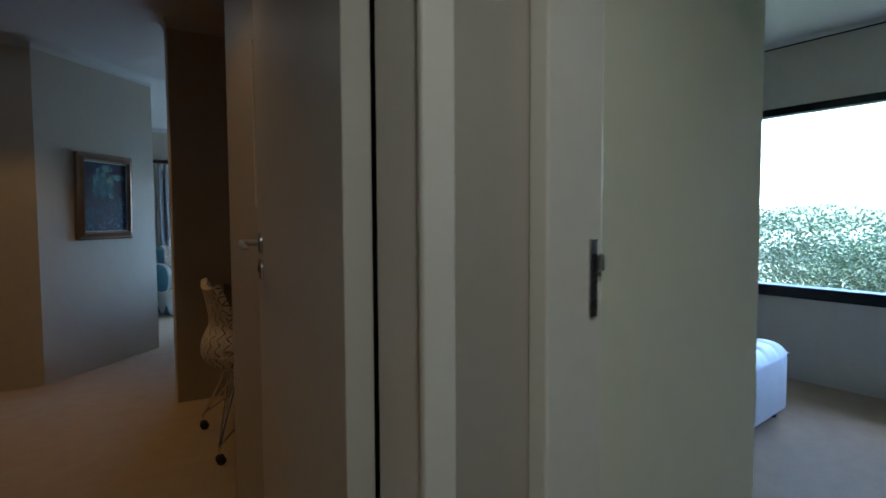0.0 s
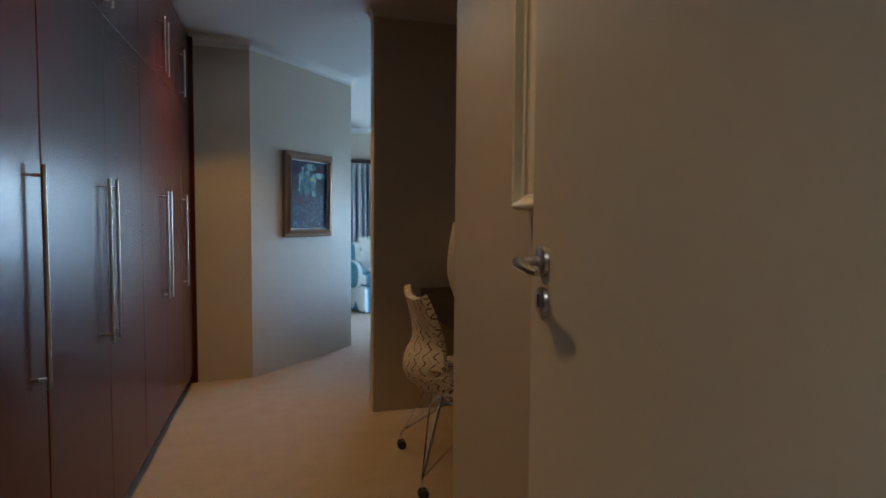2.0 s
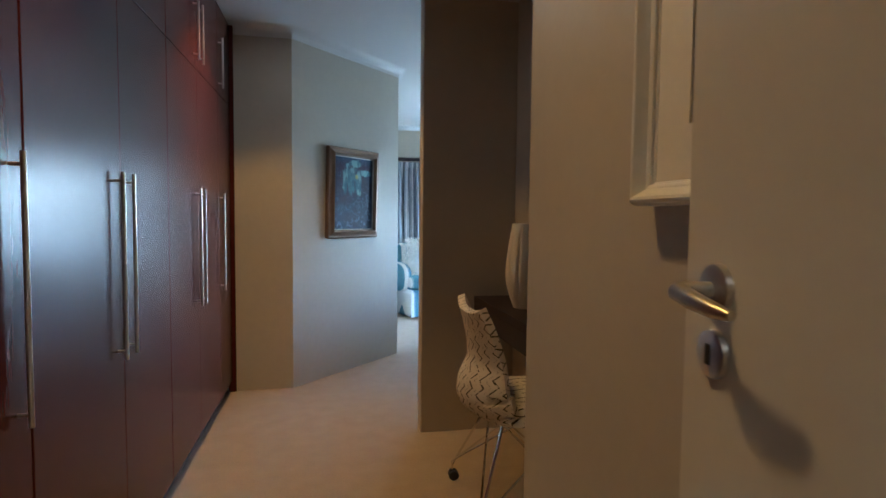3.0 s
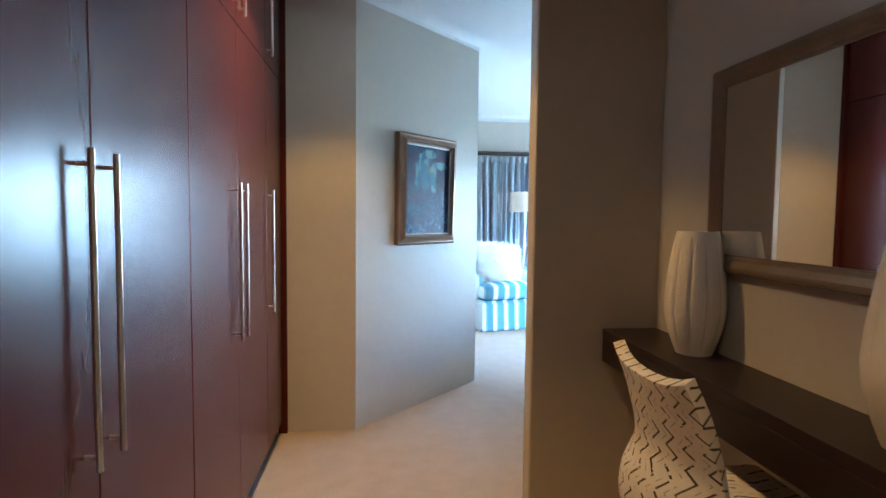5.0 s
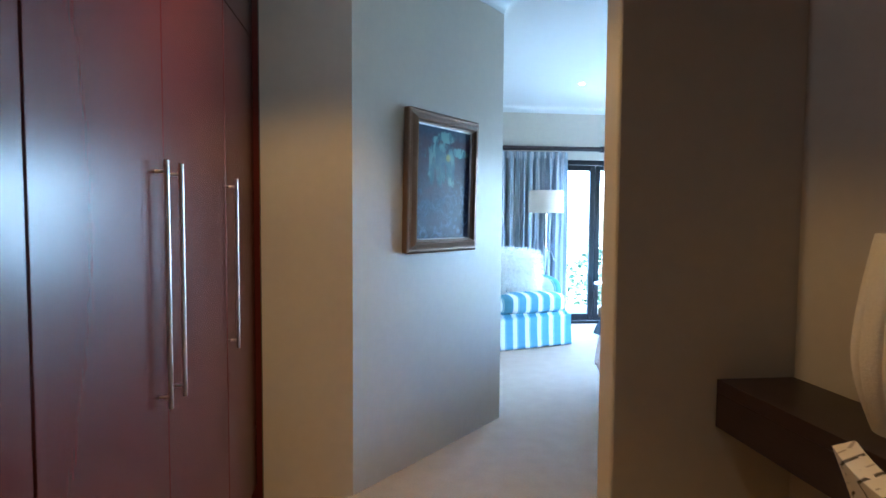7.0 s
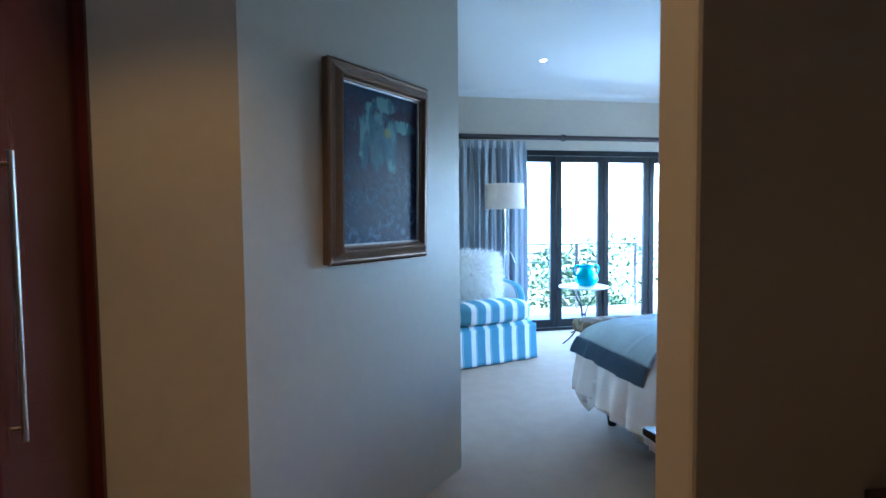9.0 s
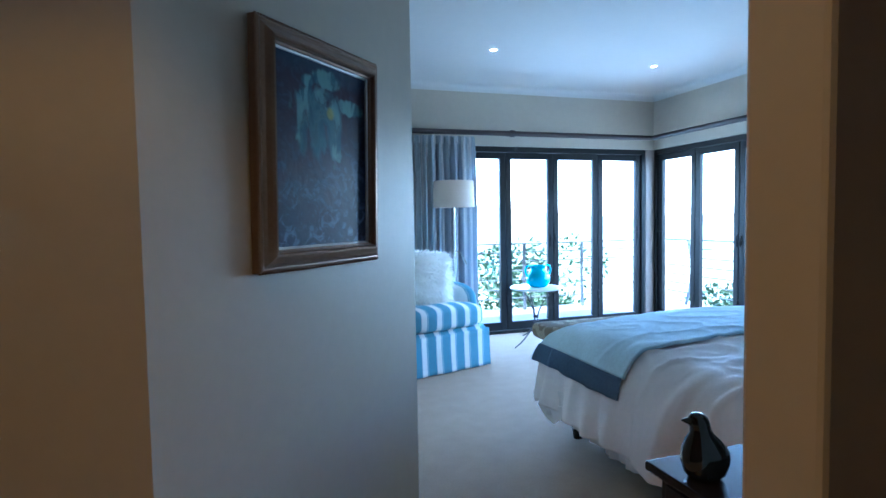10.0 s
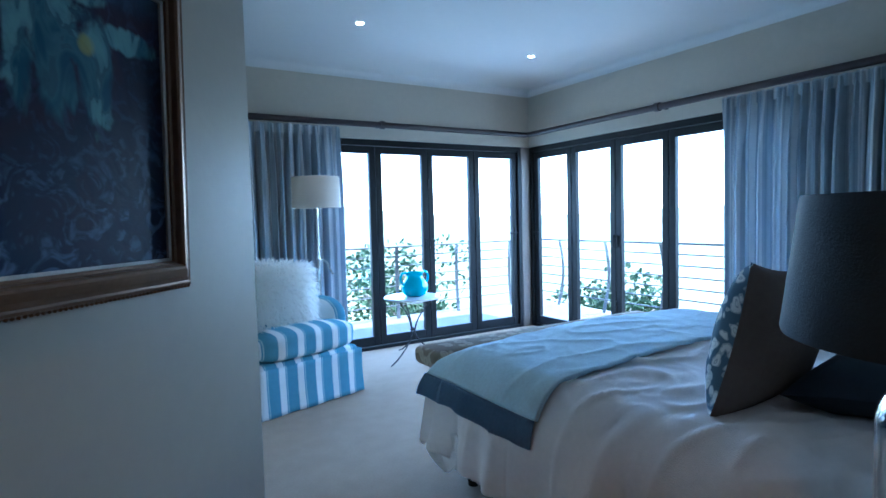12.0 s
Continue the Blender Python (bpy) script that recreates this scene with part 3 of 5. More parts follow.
def wardrobe(y0, y1, doors):
    """doors: (from, to, handle's side): -1 at the low y end, 1 at the high."""
    ob = thing("wardrobe", "tall dark mahogany built-in wardrobe with long steel handles", "wardrobe", group="wardrobe units along the wall")
    bm = box(B(), -0.975, WX - 0.024, y0 + 0.001, y1 - 0.001, 0.085, WTOP)
    part("carcass", bm, M_DARK, ob, "carcass, blackened for the shade in the door gaps")
    part("plinth", box(B(), -0.95, WX - 0.045, y0 + 0.001, y1 - 0.001, 0.0, 0.085), M_DESK, ob, "recessed dark plinth")
    for a, b, side in doors:
        lo = part("door", box(B(), WX - 0.021, WX, a + 0.0015, b - 0.0015, 0.088, SPLIT - 0.002, 0.0015), M_WOOD, ob)
        up = part("upper_door", box(B(), WX - 0.021, WX, a + 0.0015, b - 0.0015, SPLIT + 0.002, WTOP - 0.01, 0.0015), M_WOOD, ob)
        y = b - 0.054 if side > 0 else a + 0.044
        bar_handle(y, 0.775, 1.378, lo)
        bar_handle(y, 2.022, 2.325, up)


wardrobe(1.14, 2.235, [(1.14, 1.69, 1), (1.69, 2.235, -1)])
wardrobe(2.24, 2.795, [(2.24, 2.795, 1)])
wardrobe(2.80, 3.933, [(2.80, 3.385, 1), (3.385, 3.933, -1)])
wardrobe(3.937, 5.02, [(3.937, 4.478, 1), (4.478, 5.02, -1)])
wardrobe(5.024, 5.458, [(5.024, 5.458, -1)])
part("filler", box(B(), WX - 0.03, WX + 0.022, 5.460, 5.483, 0.0, WTOP, 0.002), M_WOOD, bpy.data.objects["wardrobe.004"], "narrow mahogany end panel")

# ---- folding glass doors ----
M_GLASS = bpy.data.materials.new("clear_glass")
M_GLASS.use_nodes = True
gn, gl = M_GLASS.node_tree.nodes, M_GLASS.node_tree.links
gn.remove(gn["Principled BSDF"])
g_t, g_g, g_m = gn.new("ShaderNodeBsdfTransparent"), gn.new("ShaderNodeBsdfGlossy"), gn.new("ShaderNodeMixShader")
g_g.inputs["Roughness"].default_value = 0.02
g_m.inputs[0].default_value = 0.045
gl.new(g_t.outputs[0], g_m.inputs[1]); gl.new(g_g.outputs[0], g_m.inputs[2])
gl.new(g_m.outputs[0], gn["Material Output"].inputs[0])


def pane(b, parent):
    ob = part("pane", box(B(), *b), M_GLASS, parent, "clear glass pane")
    ob.visible_shadow = False
    return ob


def folding_door(name, m, width, leaves, inset):
    """A row of folding leaves in a dark aluminium frame; local x runs along the opening, y outwards."""
    ob = tagged(thing(name, "closed dark aluminium folding glass doors", "door", m), kind="structure")
    part("head_track", box(B(), -0.02, width + 0.02, 0.0, 0.09, HEAD - 0.055, HEAD + 0.004, 0.004), M_ALU, ob)
    part("sill_track", box(B(), -0.02, width + 0.02, 0.0, 0.09, -0.02, 0.028, 0.004), M_ALU, ob)
    part("side_frame", box(B(), -0.025, 0.02, -0.005, 0.095, 0.0, HEAD, 0.004), M_ALU, ob)
    part("side_frame", box(B(), width - 0.02, width + 0.025, -0.005, 0.095, 0.0, HEAD, 0.004), M_ALU, ob)
    lw = (width - 0.04) / leaves
    for i in range(leaves):
        a, b = 0.02 + i * lw + 0.002, 0.02 + (i + 1) * lw - 0.002
        z0, z1 = 0.032, HEAD - 0.058
        fr = bmesh.new()
        s = 0.062
        box(fr, a, a + s, 0.02, 0.068, z0, z1, 0.005)
        box(fr, b - s, b, 0.02, 0.068, z0, z1, 0.005)
        box(fr, a + s - 0.002, b - s + 0.002, 0.022, 0.066, z1 - 0.066, z1, 0.005)
        box(fr, a + s - 0.002, b - s + 0.002, 0.022, 0.066, z0, z0 + 0.085, 0.005)
        leaf = part("leaf", fr, M_ALU, ob)
        pane((a + s - 0.006, b - s + 0.006, 0.041, 0.047, z0 + 0.08, z1 - 0.06), leaf)
        for z in (0.35, 0.95, 1.55):
            part("hinge", tube(B(), [(b + 0.002, 0.016, z - 0.045), (b + 0.002, 0.016, z + 0.045)], 0.009, 10), M_ALU, leaf)
        if i in inset:
            x = a + 0.03 if inset[i] < 0 else b - 0.03
            h = part("handle_plate", box(B(), x - 0.013, x + 0.013, 0.010, 0.021, 0.95, 1.09, 0.003), M_ALU, leaf)
            part("lever", tube(B(), [(x, 0.012, 1.03), (x, -0.03, 1.03), (x + inset[i] * -0.11, -0.034, 1.03)], 0.007, 10), M_ALU, h)
        elif i in (1, 2):
            x = b - 0.02 if i == 1 else a + 0.02
            part("flush_bolt", box(B(), x - 0.010, x + 0.010, 0.006, 0.021, 0.90, 1.01, 0.003), M_ALU, leaf)
    return ob


folding_door("door_2", pose(2.125, FAR_Y + 0.03, 0), 2.25, 4, {3: 1})
folding_door("door_3", pose(EAST_X + 0.03, FAR_Y + 0.0, 0, 0, 0, -90), 2.86, 5, {0: -1})
structure("corner_post", box(B(), 4.408, 4.62, FAR_Y + 0.030, FAR_Y + 0.24, LOW, HEAD, 0.006), M_POST, "grey-brown corner post between the folding doors", "post")

# ---- guest room window ----
win = tagged(thing("window_1", "wide dark-framed window looking out on bushes", "window"), kind="structure")
for nm, b in (("window_sill", (GX - 0.015, GX + 0.13, 0.4, 2.95, 0.62, 0.705)), ("window_head", (GX + 0.02, GX + 0.12, 0.4, 2.95, 2.005, 2.06)),
              ("window_frame", (GX + 0.02, GX + 0.12, 2.90, 2.95, 0.70, 2.01)), ("window_frame", (GX + 0.02, GX + 0.12, 0.40, 0.45, 0.70, 2.01)), ("mullion", (GX + 0.03, GX + 0.11, 1.62, 1.66, 0.70, 2.01))):
    part(nm, box(B(), *b, 0.004), M_ALU, win)
for a, b in ((0.44, 1.63), (1.65, 2.91)):
    pane((GX + 0.066, GX + 0.072, a, b, 0.70, 2.01), win)
bm = B()
tube(bm, [(GX - 0.03, 0.0, 2.50), (GX - 0.03, 3.19, 2.50)], 0.006, 8)
tagged(new("curtain_rail", mesh_of("curtain_rail", bm, M_ALU)), "thin dark curtain track under the guest room ceiling", "curtain rail")

# ---- dressing room things ----
def moulded_frame(bm, w, h, width, steps):
    """A picture frame round a w x h opening in the x-z plane, mitred; steps: (out from the opening, depth towards -y)."""
    rings = []
    for d, y in steps:
        rings.append([bm.verts.new(p) for p in ((-d, -y, -d), (w + d, -y, -d), (w + d, -y, h + d), (-d, -y, h + d))])
    for a, b in zip(rings, rings[1:]):
        for i in range(4):
            bm.faces.new((a[i], a[(i + 1) % 4], b[(i + 1) % 4], b[i]))
    return bm


def framed(name, label, category, m, w, h, width, depth, frame_mat, art_mat, art_name="canvas", rope=False, mat_board=0.0, liner=False, reverse=False):
    ob = thing(name, label, category, m)
    s = width
    prof = [(0.0, 0.006), (0.0, depth * 0.42), (s * 0.10, depth * 0.46), (s * 0.12, depth * 0.55), (s * 0.22, depth * 0.60), (s * 0.30, depth * 0.62), (s * 0.45, depth * 0.78), (s * 0.62, depth * 0.97), (s * 0.75, depth), (s * 0.88, depth * 0.92), (s * 0.92, depth * 0.80), (s, depth * 0.72), (s, 0.0), (0.0, 0.0)]
    if reverse:      # highest beside the canvas, falling outwards
        prof = [(0.0, 0.006), (0.0, depth * 0.62), (s * 0.10, depth * 0.66), (s * 0.13, depth * 0.90), (s * 0.20, depth), (s * 0.30, depth * 0.98), (s * 0.42, depth * 0.88), (s * 0.60, depth * 0.70), (s * 0.78, depth * 0.60), (s * 0.86, depth * 0.62), (s * 0.95, depth * 0.56), (s, depth * 0.46), (s, 0.0), (0.0, 0.0)]
    fr = part("frame", moulded_frame(B(), w, h, s, prof), frame_mat, ob)
    art = part(art_name, box(B(), 0.0, w, -depth * 0.34, -0.004, 0.0, h), art_mat, ob)
    if mat_board:
        k = mat_board
        ring = moulded_frame(B(), w - 2 * k, h - 2 * k, k, [(0.0, depth * 0.34), (0.0, depth * 0.40), (k - 0.0005, depth * 0.40), (k - 0.0005, depth * 0.34)])
        part("mat_board", ring, M_MAT_BOARD, ob).location = (k, 0, k)
    if liner:
        part("liner", moulded_frame(B(), w - 0.012, h - 0.012, 0.006, [(-0.0005, depth * 0.345), (-0.0005, depth * 0.46), (0.0055, depth * 0.50), (0.0055, depth * 0.345)]), M_SILVER, fr, "thin silver inner lip").location = (0.006, 0, 0.006)
    if rope:
        bm = B()
        n = int((w + 2 * s) / 0.011)
        for i in range(n):
            x = -s + (i + 0.5) * (w + 2 * s) / n
            for z in (-s, h + s):
                tube(bm, [(x - 0.004, -depth * 0.50, z - 0.001), (x + 0.004, -depth * 0.40, z + 0.001)], 0.0042, 5)
        part("rope_edge", bm, frame_mat, fr)["kind"] = "stuff"
    return ob


# oil painting on the slanted wall
WA, WB = Vector((0.045, 5.485)), Vector((0.905, 6.393))
dirw = (WB - WA).normalized()
yaw = math.degrees(math.atan2(dirw.y, dirw.x))
PW, PH, PS = 0.475, 0.575, 0.062
start = WA + dirw * 0.324
framed("painting", "abstract blue oil painting of pale flowers in a bronze frame", "painting", pose(start.x + dirw.y * 0.002 + dirw.x * PS, start.y - dirw.x * 0.002 + dirw.y * PS, 1.075 + PS, 1.2, 0, yaw), PW, PH, PS, 0.052, M_GOLD, M_PAINTING, rope=True, liner=True, reverse=True)

# white-framed print behind the open door
framed("wall_print", "blue watercolour print in a deep white frame", "picture", pose(0.798, 2.178 - 0.035, 1.266 + 0.035, 0, 0, -90), 0.40, 0.445, 0.035, 0.045, M_WHITEFRAME, M_PRINT, "print", mat_board=0.075)

# floating desk
desk = thing("desk", "dark-stained floating wooden desk fixed in the recess", "desk")
part("top", box(B(), 1.125, 1.363, 2.737, 4.498, 0.752, 0.790, 0.002), M_DESK, desk)
part("front_panel", box(B(), 1.125, 1.145, 2.737, 4.498, 0.652, 0.7515, 0.002), M_DESK, desk)
part("underside", box(B(), 1.1455, 1.363, 2.737, 4.498, 0.652, 0.670), M_DESK, desk)

# mirror above the desk
framed("mirror", "large rectangular wall mirror in a champagne moulded frame", "mirror", pose(1.363, 4.110 - 0.062, 1.078 + 0.062, 0, 0, -90), 0.90, 0.565, 0.062, 0.032, M_CHAMP, M_MIRROR, "mirror_glass")


def vase(x, y):
    ob = thing("vase", "tall matt white ceramic vase with fine vertical ribs", "vase", pose(x, y, 0.790), "vases on the desk")
    bm, rows, cols, high = B(), 190, 132, 0.424
    lobes = 11

    def radius(t):
        if t < 0.42:
            return 0.058 + 0.043 * math.sin(math.pi * 0.5 * t / 0.42)
        return 0.101 - 0.033 * ((t - 0.42) / 0.58) ** 1.5

    def wall(u, v):
        # swelling lobes with grooves between them, under a fine herringbone ripple
        a = 2 * math.pi * u
        f = (u * lobes) % 1.0
        r = radius(v) * (1.012 - 0.075 * (2 * abs(f - 0.5)) ** 5 * math.sin(math.pi * min(1, v * 1.05)) ** 0.5)
        r += 0.0009 * math.sin(2 * math.pi * (high * v / 0.0072 + 2.2 * abs(2 * f - 1)))
        return Vector((r * math.cos(a), r * math.sin(a), high * v))

    grid(bm, cols, rows, wall)
    lathe(bm, [(0.0005, 0.001), (0.056, 0.001)], 44)
    part("body", bm, M_CERAMIC, ob, smooth=True)
    part("rim", lathe(B(), [(0.0695, high - 0.001), (0.0685, high + 0.0025), (0.066, high + 0.003), (0.064, high - 0.002), (0.070, high - 0.05), (0.090, 0.2), (0.0005, 0.02)], 44), M_CERAMIC, ob, "smooth inner wall and lip", True)
    return ob


vase(1.278, 4.066)
vase(1.278, 3.245)


chair = thing("desk_chair", "cream zigzag upholstered shell chair on chrome legs with castors", "chair", pose(0.862, 3.59, 0, 0, 0, -2))
SHELL = [(0.0, -0.010, 0.872, 0.200, 0.02), (0.2, 0.008, 0.79, 0.205, 0.05), (0.40, 0.018, 0.67, 0.195, 0.085), (0.54, -0.022, 0.575, 0.232, 0.13), (0.66, -0.012, 0.490, 0.25, 0.14), (0.78, 0.10, 0.428, 0.245, 0.06), (0.88, 0.24, 0.425, 0.235, 0.02), (1.0, 0.44, 0.445, 0.215, 0.0)]


def flowing(keys, t):
    """Values on a smooth curve through the keys, each a tuple that starts with its place along the way."""
    i = max(k for k in range(len(keys) - 1) if keys[k][0] <= t)
    p0, p1, p2, p3 = keys[max(i - 1, 0)], keys[i], keys[i + 1], keys[min(i + 2, len(keys) - 1)]
    h = p2[0] - p1[0]
    k = (t - p1[0]) / h
    out = []
    for j in range(1, len(p1)):
        m1 = (p2[j] - p0[j]) / (p2[0] - p0[0]) * h
        m2 = (p3[j] - p1[j]) / (p3[0] - p1[0]) * h
        out.append((2 * k ** 3 - 3 * k ** 2 + 1) * p1[j] + (k ** 3 - 2 * k ** 2 + k) * m1 + (3 * k ** 2 - 2 * k ** 3) * p2[j] + (k ** 3 - k ** 2) * m2)
    return out


def shell(u, v):
    x, z, w, c = flowing(SHELL, min(v, 0.9999))
    s = 2 * u - 1
    edge = 0.03 * abs(s) ** 3 if v < 0.25 else 0.0
    return Vector((x + c * s * s * (1.0 if v < 0.75 else 0.3), s * w, z + edge * (1 - v / 0.25) + (0.05 * s * s if v > 0.6 else 0)))


bm = grid(B(), 22, 34, shell)
seat_shell = part("shell", bm, M_ZIGZAG, chair, smooth=True)
sol = seat_shell.modifiers.new("thickness", "SOLIDIFY")
sol.thickness, sol.offset = 0.034, 0.0
bev = seat_shell.modifiers.new("round", "BEVEL")
bev.width, bev.segments = 0.012, 3
bm = box(B(), 0.07, 0.455, -0.205, 0.205, 0.462, 0.528, 0.028, seg=4)
part("seat_cushion", bm, M_ZIGZAG, chair, smooth=True)
for sx, sy in ((0.0, -0.235), (0.0, 0.32), (0.46, -0.235), (0.46, 0.32)):
    leg = part("leg", tube(B(), [(0.12 + 0.3 * (sx > 0.2), 0.12 * (1 if sy > 0 else -1), 0.425), (sx, sy, 0.075)], 0.006, 8), M_CHROME, chair, "chrome wire leg", True)
    part("brace", tube(B(), [(0.12 + 0.3 * (sx < 0.2), 0.10 * (1 if sy > 0 else -1), 0.42), (sx, sy, 0.09)], 0.0045, 8), M_CHROME, leg, smooth=True)
    part("brace", tube(B(), [(0.12 + 0.3 * (sx > 0.2), -0.10 * (1 if sy > 0 else -1), 0.42), (sx, sy, 0.09)], 0.0045, 8), M_CHROME, leg, smooth=True)
    bm = B()
    for k in (-0.013, 0.013):
        lathe(bm, [(0.001, -0.009), (0.020, -0.009), (0.0235, -0.005), (0.0235, 0.005), (0.020, 0.009), (0.001, 0.009)], 18, pose(sx + 0.006, sy + k, 0.0238, 90, 0, 0))
    box(bm, sx - 0.012, sx + 0.018, sy - 0.006, sy + 0.006, 0.02, 0.052, 0.003)
    part("castor", bm, M_RUBBER, leg, "black twin-wheel castor", True)
    part("stem", tube(B(), [(sx, sy, 0.04), (sx, sy, 0.09)], 0.006, 8), M_CHROME, leg)

# ---- ottoman in the guest room ----
ott = thing("ottoman", "white tufted leather ottoman on dark feet", "ottoman", pose(3.62, 2.33, 0, 0, 0, 8))
part("body", box(B(), -0.26, 0.26, -0.26, 0.26, 0.05, 0.40, 0.025, seg=3), M_LEATHER, ott, smooth=True)


def tuft(u, v):
    a, b = 2 * u - 1, 2 * v - 1
    z = 0.085 * (1 - abs(a) ** 5) ** 0.5 * (1 - abs(b) ** 5) ** 0.5 - 0.018 * (abs(math.cos(3 * math.pi * u)) ** 8 + abs(math.cos(3 * math.pi * v)) ** 8) * 0.7
    return Vector((a * 0.265, b * 0.265, 0.402 + max(0.0, z)))


part("cushion", grid(B(), 40, 40, tuft), M_LEATHER, ott, smooth=True)
for x in (-0.2, 0.2):
    for y in (-0.2, 0.2):
        part("foot", lathe(B(), [(0.001, 0.0), (0.018, 0.0), (0.026, 0.052), (0.001, 0.052)], 16, pose(x, y, 0)), M_EBONY, ott)

# ---- bedroom ----
BX0, BX1, BY0, BY1, BT = 1.775, 3.62, 4.72, 6.86, 0.597     # bed: quilt's sides, head, foot, top


def rounded_drop(d, r):
    """Way along a cloth that lies flat, bends with radius r and hangs: d from the bend's start -> (outwards, down)."""
    arc = r * math.pi / 2
    if d <= 0:
        return d, 0.0
    if d < arc:
        a = d / r
        return r * math.sin(a), r * (1 - math.cos(a))
    return r, r + (d - arc)


def drape(x0, x1, y0, y1, top, left, right, head, foot, r, wrinkle, seed, puff=0.03):
    """The surface f(u, v) of a cloth over a bed-like block x0..x1, y0..y1 that hangs down by left, right, head and foot."""
    rr = random.Random(int(seed * 10))
    creases = [(rr.uniform(x0, x1), rr.uniform(y0, y1), rr.gauss(0.5, 0.7), rr.uniform(0.12, 0.4), rr.uniform(0.012, 0.028), rr.uniform(0.4, 1.0)) for _ in range(46)]
    def f(u, v):
        lx, ly = (x1 - x0) - 2 * r, (y1 - y0) - 2 * r
        hang = lambda k: max(0.0, k - r) + r * math.pi / 2 if k > 0 else 0.0
        s = -hang(left) + u * (hang(left) + hang(right) + lx)
        t = -hang(head) + v * (hang(head) + hang(foot) + ly)
        dz = 0.0
        if s < 0:
            o, d = rounded_drop(-s, r); x = x0 + r - o; dz += d
        elif s > lx:
            o, d = rounded_drop(s - lx, r); x = x1 - r + o; dz += d
        else:
            x = x0 + r + s
        if t < 0:
            o, d = rounded_drop(-t, r); y = y0 + r - o; dz = max(dz, d)
        elif t > ly:
            o, d = rounded_drop(t - ly, r); y = y1 - r + o; dz = max(dz, d)
        else:
            y = y0 + r + t
        cx, cy = min(1, max(0, (x - x0) / (x1 - x0))), min(1, max(0, (y - y0) / (y1 - y0)))
        k = min(1.0, dz / (1.3 * r))
        k = k * k * (3 - 2 * k)                 # 0 on the flat, 1 where it hangs
        up = puff * math.sin(math.pi * cx) ** 0.8 * math.sin(math.pi * max(cy, 0.35)) ** 0.4
        n1 = noise.noise(Vector((x * 3.1 + seed, y * 2.3, seed))) + 0.5 * noise.noise(Vector((x * 9 + y * 5, y * 8 - x * 3, seed + 4)))
        ridge = 1 - abs(noise.noise(Vector((x * 2.2 + y * 5.5, y * 1.6 - x * 2.6, seed + 9)))) * 2.2
        ridge2 = 1 - abs(noise.noise(Vector((x * 9 - y * 4, y * 6 + x * 2, seed + 21)))) * 2.2
        p = Vector((x, y, top - dz + up * (1 - k)))
        lift = wrinkle * (0.9 * n1 + 0.8 * max(0.0, ridge) ** 3 + 0.18 * max(0.0, ridge2) ** 3)
        for cx_, cy_, ca_, cl_, cw_, ch_ in creases:
            ex, ey = x - cx_, y - cy_
            if abs(ex) + abs(ey) < 0.8:
                al = (ex * math.cos(ca_) + ey * math.sin(ca_)) / cl_
                ac = (ey * math.cos(ca_) - ex * math.sin(ca_) + 0.05 * al * al) / cw_
                if abs(al) < 1.6 and abs(ac) < 3:
                    lift += wrinkle * 0.42 * ch_ * math.exp(-al * al * 2 - ac * ac)
        p.z += lift * (1 - k)
        way = y if (s < 0 or s > lx) else x
        wave = wrinkle * k * min(1, dz / 0.3) * (1.5 * math.sin(13 * way + 5 * noise.noise(Vector((way * 1.7, seed, 0.0)))) + 1.2 * math.sin(31 * way + 4 * noise.noise(Vector((way * 3, seed, 1.0)))) * min(1, dz / 0.4) + 1.4 * n1) + lift * 0.8 * k
        flare = 0.045 * k * min(1, dz / 0.35)
        if s < 0: p.x -= wave + flare
        if s > lx: p.x += wave + flare
        if t > ly: p.y += wave + flare
        return p
    return f


bed = thing("bed", "unmade king-size bed base and mattress with dark feet", "bed")
part("base", box(B(), BX0 + 0.08, BX1 - 0.06, BY0, BY1 - 0.05, 0.10, 0.34, 0.02), M_TAUPE, bed, "taupe upholstered base")
part("mattress", box(B(), BX0 + 0.05, BX1 - 0.05, BY0, BY1 - 0.04, 0.342, BT - 0.035, 0.05, seg=3), M_LINEN, bed, smooth=True)
part("headboard", box(B(), BX0 - 0.02, BX1 + 0.02, 4.605, 4.70, 0.05, 1.10, 0.02), M_TAUPE, bed)
for x in (BX0 + 0.13, BX1 - 0.12):
    for y in (BY0 + 0.1, BY1 - 0.11):
        part("foot", lathe(B(), [(0.001, 0.0), (0.024, 0.0), (0.036, 0.10), (0.001, 0.10)], 16, pose(x, y, 0)), M_EBONY, bed, "tapered dark wooden foot")

quilt = thing("quilt", "rumpled white cotton quilt hanging over the bed", "quilt")
q = part("cloth", grid(B(), 230, 230, drape(BX0, BX1, BY0 - 0.02, BY1, BT - 0.01, 0.395, 0.40, 0.0, 0.40, 0.17, 0.017, 2.0, 0.055)), M_QUILT, quilt, smooth=True)
q.modifiers.new("thickness", "SOLIDIFY").thickness = 0.012
# frilled hem of the sheet below it
q2 = part("sheet_hem", grid(B(), 220, 6, lambda u, v: Vector((BX0 - 0.028 + 0.012 * math.sin(u * 90) * v + 0.006 * math.sin(u * 240), BY0 + 0.1 + u * (BY1 - BY0 - 0.1), 0.30 - 0.150 * v + 0.012 * math.sin(u * 17)))), M_LINEN, quilt, "thin gathered white hem", True)
q3 = part("sheet_corner", grid(B(), 24, 12, lambda u, v: Vector((BX0 - 0.030 + 0.018 * math.sin(u * 9 + v * 2) * v, BY1 - 0.30 + u * 0.31, 0.235 - 0.15 * v * (1 - abs(2 * u - 1.25) * 0.7) + 0.01 * math.sin(u * 14)))), M_LINEN, quilt, "loose hanging corner of the sheet", True)
q3.modifiers.new("thickness", "SOLIDIFY").thickness = 0.004
